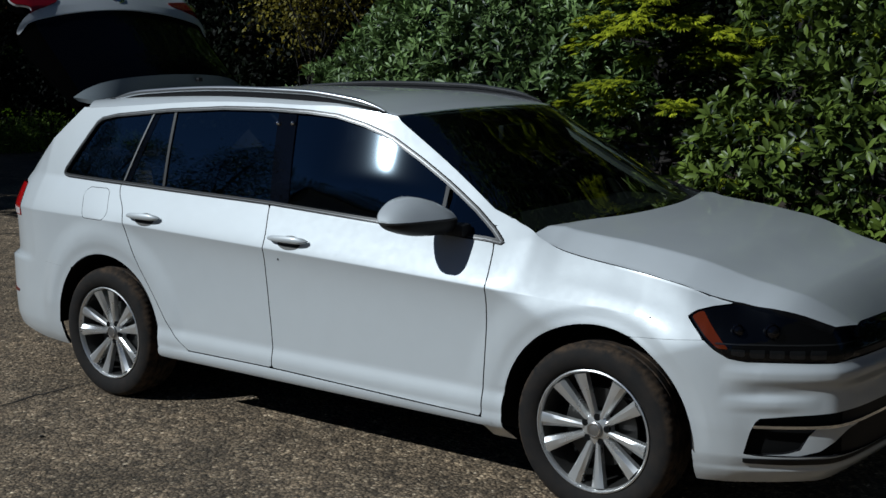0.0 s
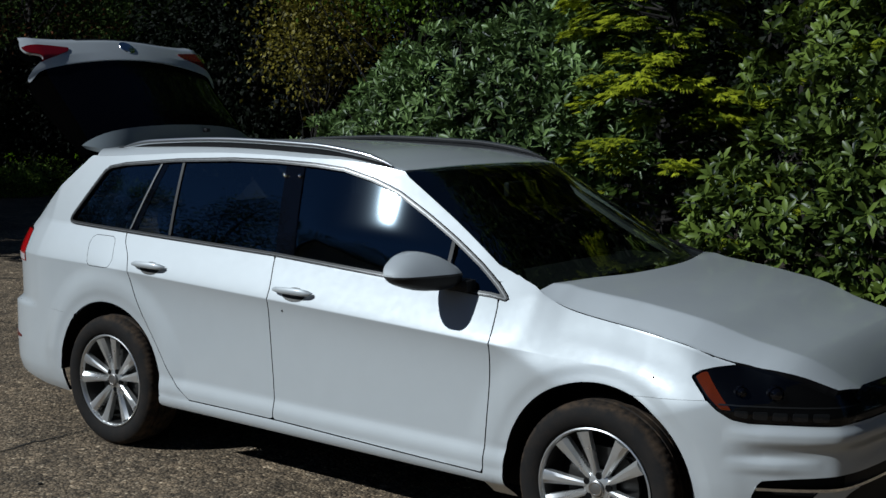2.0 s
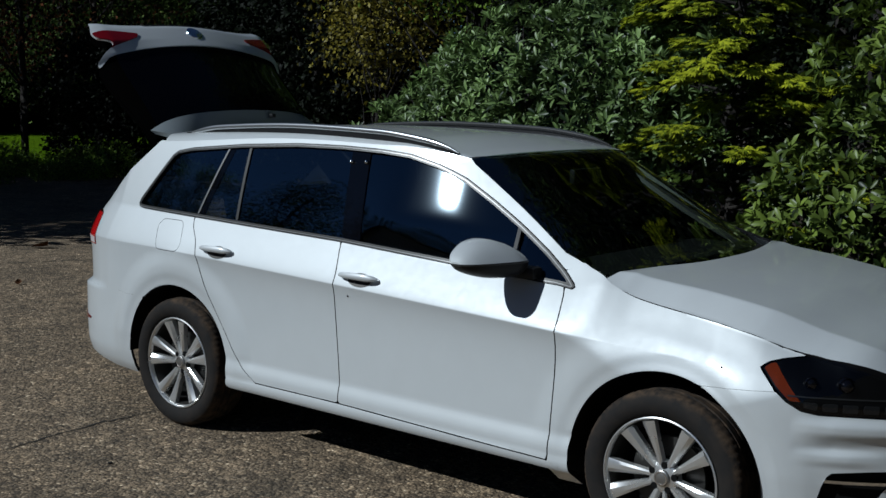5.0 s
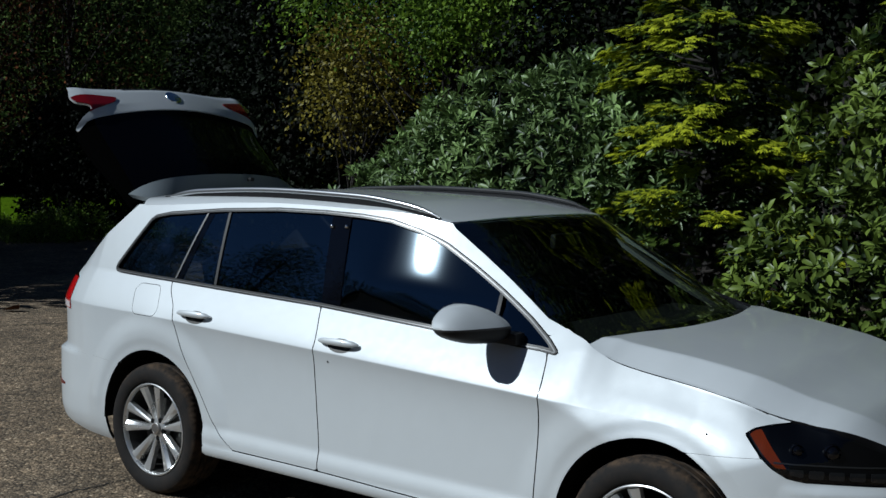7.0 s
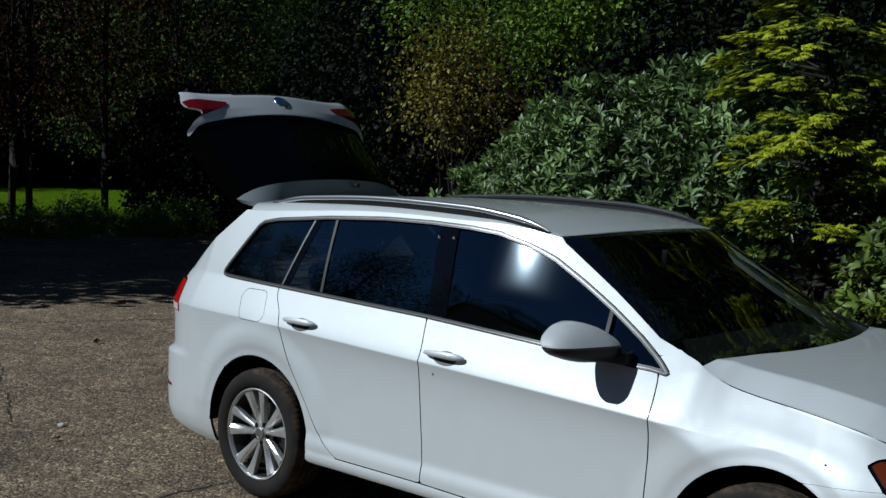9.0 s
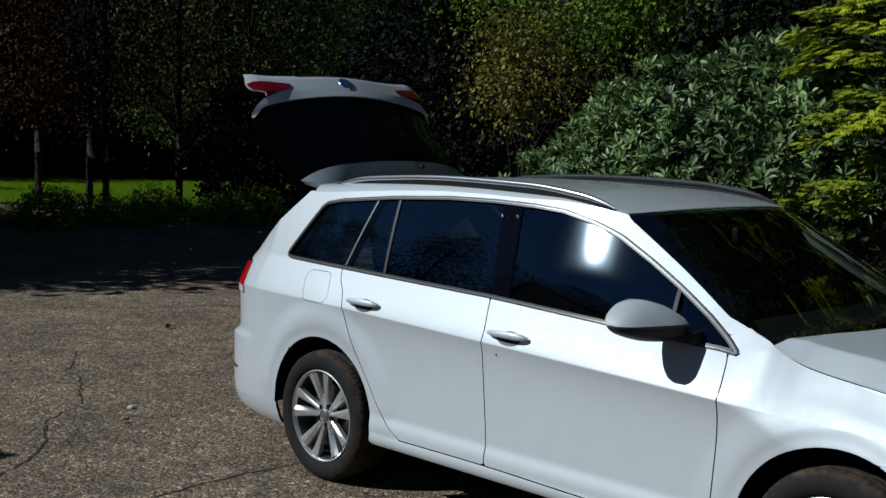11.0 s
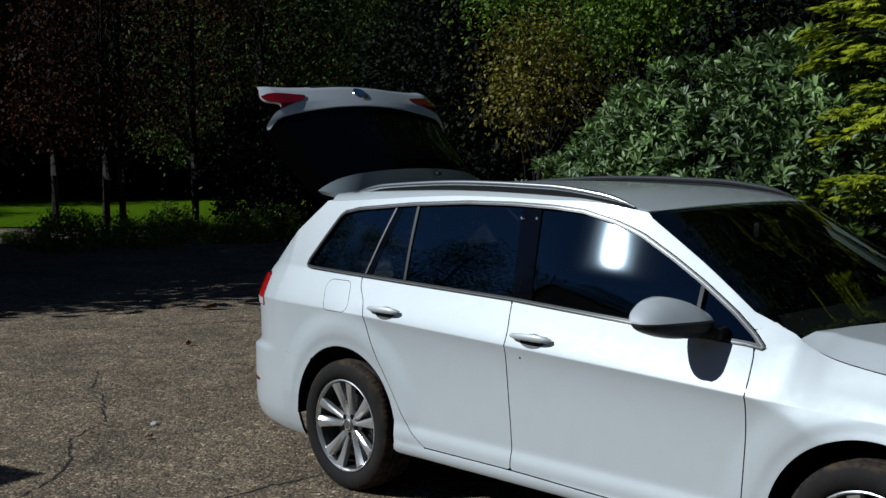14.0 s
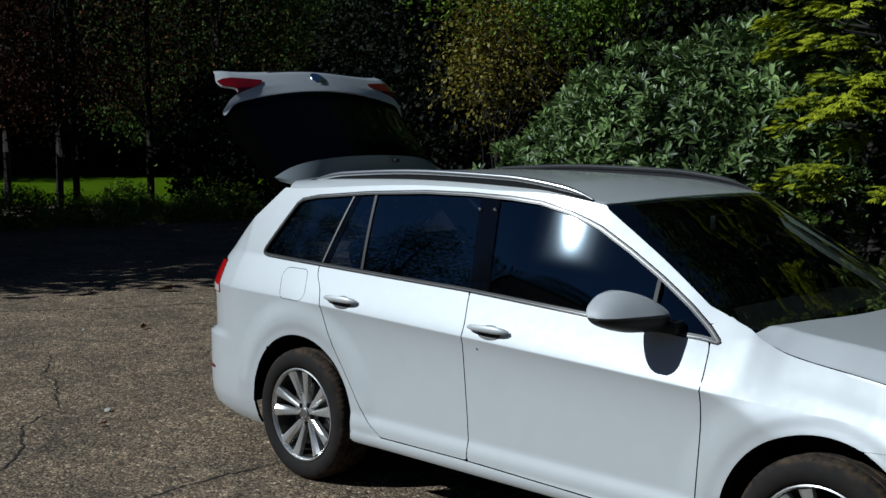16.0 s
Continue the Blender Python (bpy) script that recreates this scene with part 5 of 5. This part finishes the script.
plain = leafy("maple", (-13.4, -4.6, 0), [(0, 0, 2.4, 1.7, 1.6, 1.2), (0.5, 0.3, 3.7, 1.7, 1.6, 1.2), (-0.5, 0.1, 4.8, 1.6, 1.5, 1.2), (0, 0, 1.5, 1.2, 1.2, 0.9)], 5200, 0.26, WOODLEAF, "green leafy woodland tree in shade", "tree", 62, 0.09)
rnd = random.Random(5)
CAM = Vector((3.1, -4.4, 0))


def plant_at(kind, az, dist, size=1.0):
    x, y = CAM.x + dist * math.cos(radians(az)), CAM.y + dist * math.sin(radians(az))
    return copy_thing(kind, pose(x, y, 0, 0, 0, rnd.uniform(0, 360)) @ Matrix.Diagonal((size, size, size, 1)))


for az, dist, size in ((151.5, 24.5, 0.95), (148.2, 24, 1.0), (154.5, 27, 1.05), (145, 29, 1.1), (157.5, 23, 0.9)):
    plant_at(oak, az, dist, size)
for az, dist, size in ((141, 31, 1.15), (137.5, 27, 1.05), (139, 38, 1.4), (143.5, 36, 1.4), (146.5, 33, 1.2), (135.2, 33, 1.2)):
    plant_at(pine, az, dist, size)
for x, y, size in ((-4.5, 12.8, 1.6), (-1.2, 12.4, 1.7), (1.8, 11.2, 1.6), (4.8, 9.8, 1.5), (-8.0, 15.6, 1.6), (-3.0, 16.0, 1.9)):
    copy_thing(pine, pose(x, y, 0, 0, 0, rnd.uniform(0, 360)) @ Matrix.Diagonal((size, size, size, 1)))
for az, dist, size in ((-124, 28, 1.35), (-117, 30, 1.45), (-131, 29, 1.35), (-138, 30, 1.4), (-145, 29, 1.2), (-151, 28, 1.15), (-157, 29, 1.2)):
    copy_thing(pine, pose(dist * math.cos(radians(az)), dist * math.sin(radians(az)), 0, 0, 0, rnd.uniform(0, 360)) @ Matrix.Diagonal((size, size, size, 1)))
for k in range(5):
    plant_at(plain, 94 + k * 4.5, rnd.uniform(18, 26), rnd.uniform(1.3, 1.9))
for k in range(24):
    plant_at(plain, 166 + k * 11.6 + rnd.uniform(-3, 3), rnd.uniform(38, 46), rnd.uniform(1.6, 2.1))

# trees that shade the far end of the driveway
for x, y, size in ((-12.3, -1.6, 0.97), (-16.2, -5.2, 1.1), (-15.6, -1.2, 1.1), (-19.0, -3.0, 1.2), (-18.6, 1.2, 1.15), (-14.2, -3.6, 1.0), (-13.6, -0.2, 0.9), (-16.4, 2.0, 1.05), (-15.0, 1.5, 0.95)):
    copy_thing(plain, pose(x, y, 0, 0, 0, rnd.uniform(0, 360)) @ Matrix.Diagonal((size, size, size, 1)))

# low brush along the driveway's edge
for k in range(28):
    az = (134 + k * 1.2 if k < 20 else 147.5 + (k - 20) * 1.3) + rnd.uniform(-0.5, 0.5)
    d = rnd.uniform(20.5, 24.5)
    x, y = CAM.x + d * math.cos(radians(az)), CAM.y + d * math.sin(radians(az))
    if k == 0:
        brush = leafy("brush", (x, y, 0), [(0, 0, 0.25, 0.7, 0.7, 0.35), (0.5, 0.2, 0.35, 0.6, 0.6, 0.4), (-0.5, 0, 0.3, 0.6, 0.6, 0.35)], 4200, 0.07, FERN, "low green brush at the edge of the driveway", "bush", 71, 0.03)
        tagged(brush, group="brush along the driveway")
    else:
        s = rnd.choice((0.25, 0.32, 0.45, 0.6, 0.85))
        copy_thing(brush, pose(x, y, 0, 0, 0, rnd.uniform(0, 360)) @ Matrix.Diagonal((s, s, s, 1)))

# wood's edge beyond the lawn, darkened by the same shade-coloured leaves
wood = leafy("wood_edge", (-45, 18, 0), [(0, 0, 1.5, 3.0, 2.0, 1.8), (1.5, 0.4, 3.5, 2.5, 2.0, 2.0), (-1.6, 0, 4.2, 2.6, 2.0, 2.2), (0.2, 0, 6.5, 2.4, 2.0, 2.2)], 8000, 0.28, SHADELEAF, "wood's edge beyond the lawn, its shade put into the leaf colour", "tree", 81, 0.15)
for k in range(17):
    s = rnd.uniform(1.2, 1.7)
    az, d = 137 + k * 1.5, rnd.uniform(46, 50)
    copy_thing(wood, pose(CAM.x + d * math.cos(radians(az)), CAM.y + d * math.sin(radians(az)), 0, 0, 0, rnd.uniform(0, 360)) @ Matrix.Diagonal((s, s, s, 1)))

# house behind the camera's left, whose eave corner shades the paving
house = empty("house", (-6.0, -5.4, 0))
bm = bmesh.new()
eu, ev = Vector((-0.97, -0.24, 0)), Vector((0.24, -0.97, 0))
corner = Vector((-2.62, -1.77, 0)) + SUN_TO * (2.7 / SUN_TO.z) - Vector((-6.0, -5.4, 0))


def slab(bm, o, a, b, z0, z1):
    low = [bm.verts.new((*(o + d).xy, z0)) for d in (Vector(), a, a + b, b)]
    top = [bm.verts.new((*(o + d).xy, z1)) for d in (Vector(), a, a + b, b)]
    for i in range(4):
        j = (i + 1) % 4
        bm.faces.new((low[i], low[j], top[j], top[i]))
    bm.faces.new(low[::-1])
    bm.faces.new(top)
    bmesh.ops.recalc_face_normals(bm, faces=bm.faces[:])
    return bm


part("roof", slab(bm, corner, eu * 7.0, ev * 5.0, 2.55, 2.7), SHINGLE, house, "dark shingled eave", smooth=False)
part("wall", slab(bmesh.new(), corner + eu * 0.5 + ev * 0.5, eu * 6.0, ev * 4.0, 0.0, 2.55), SIDING, house, "plain house wall", smooth=False)
tagged(house, "low house with plain siding and a dark eave", "house")

# unseen wall added ahead of the car to block sky light from its nose
wall = part("wall_east", box((0.2, 14.0, 5.2), (6.6, -6.2, 2.6), 0.01), SKY_BLOCK_DARK, smooth=False)
tagged(wall, "plain dark wall added unseen to keep sky light off the car's front", "wall", kind="structure")
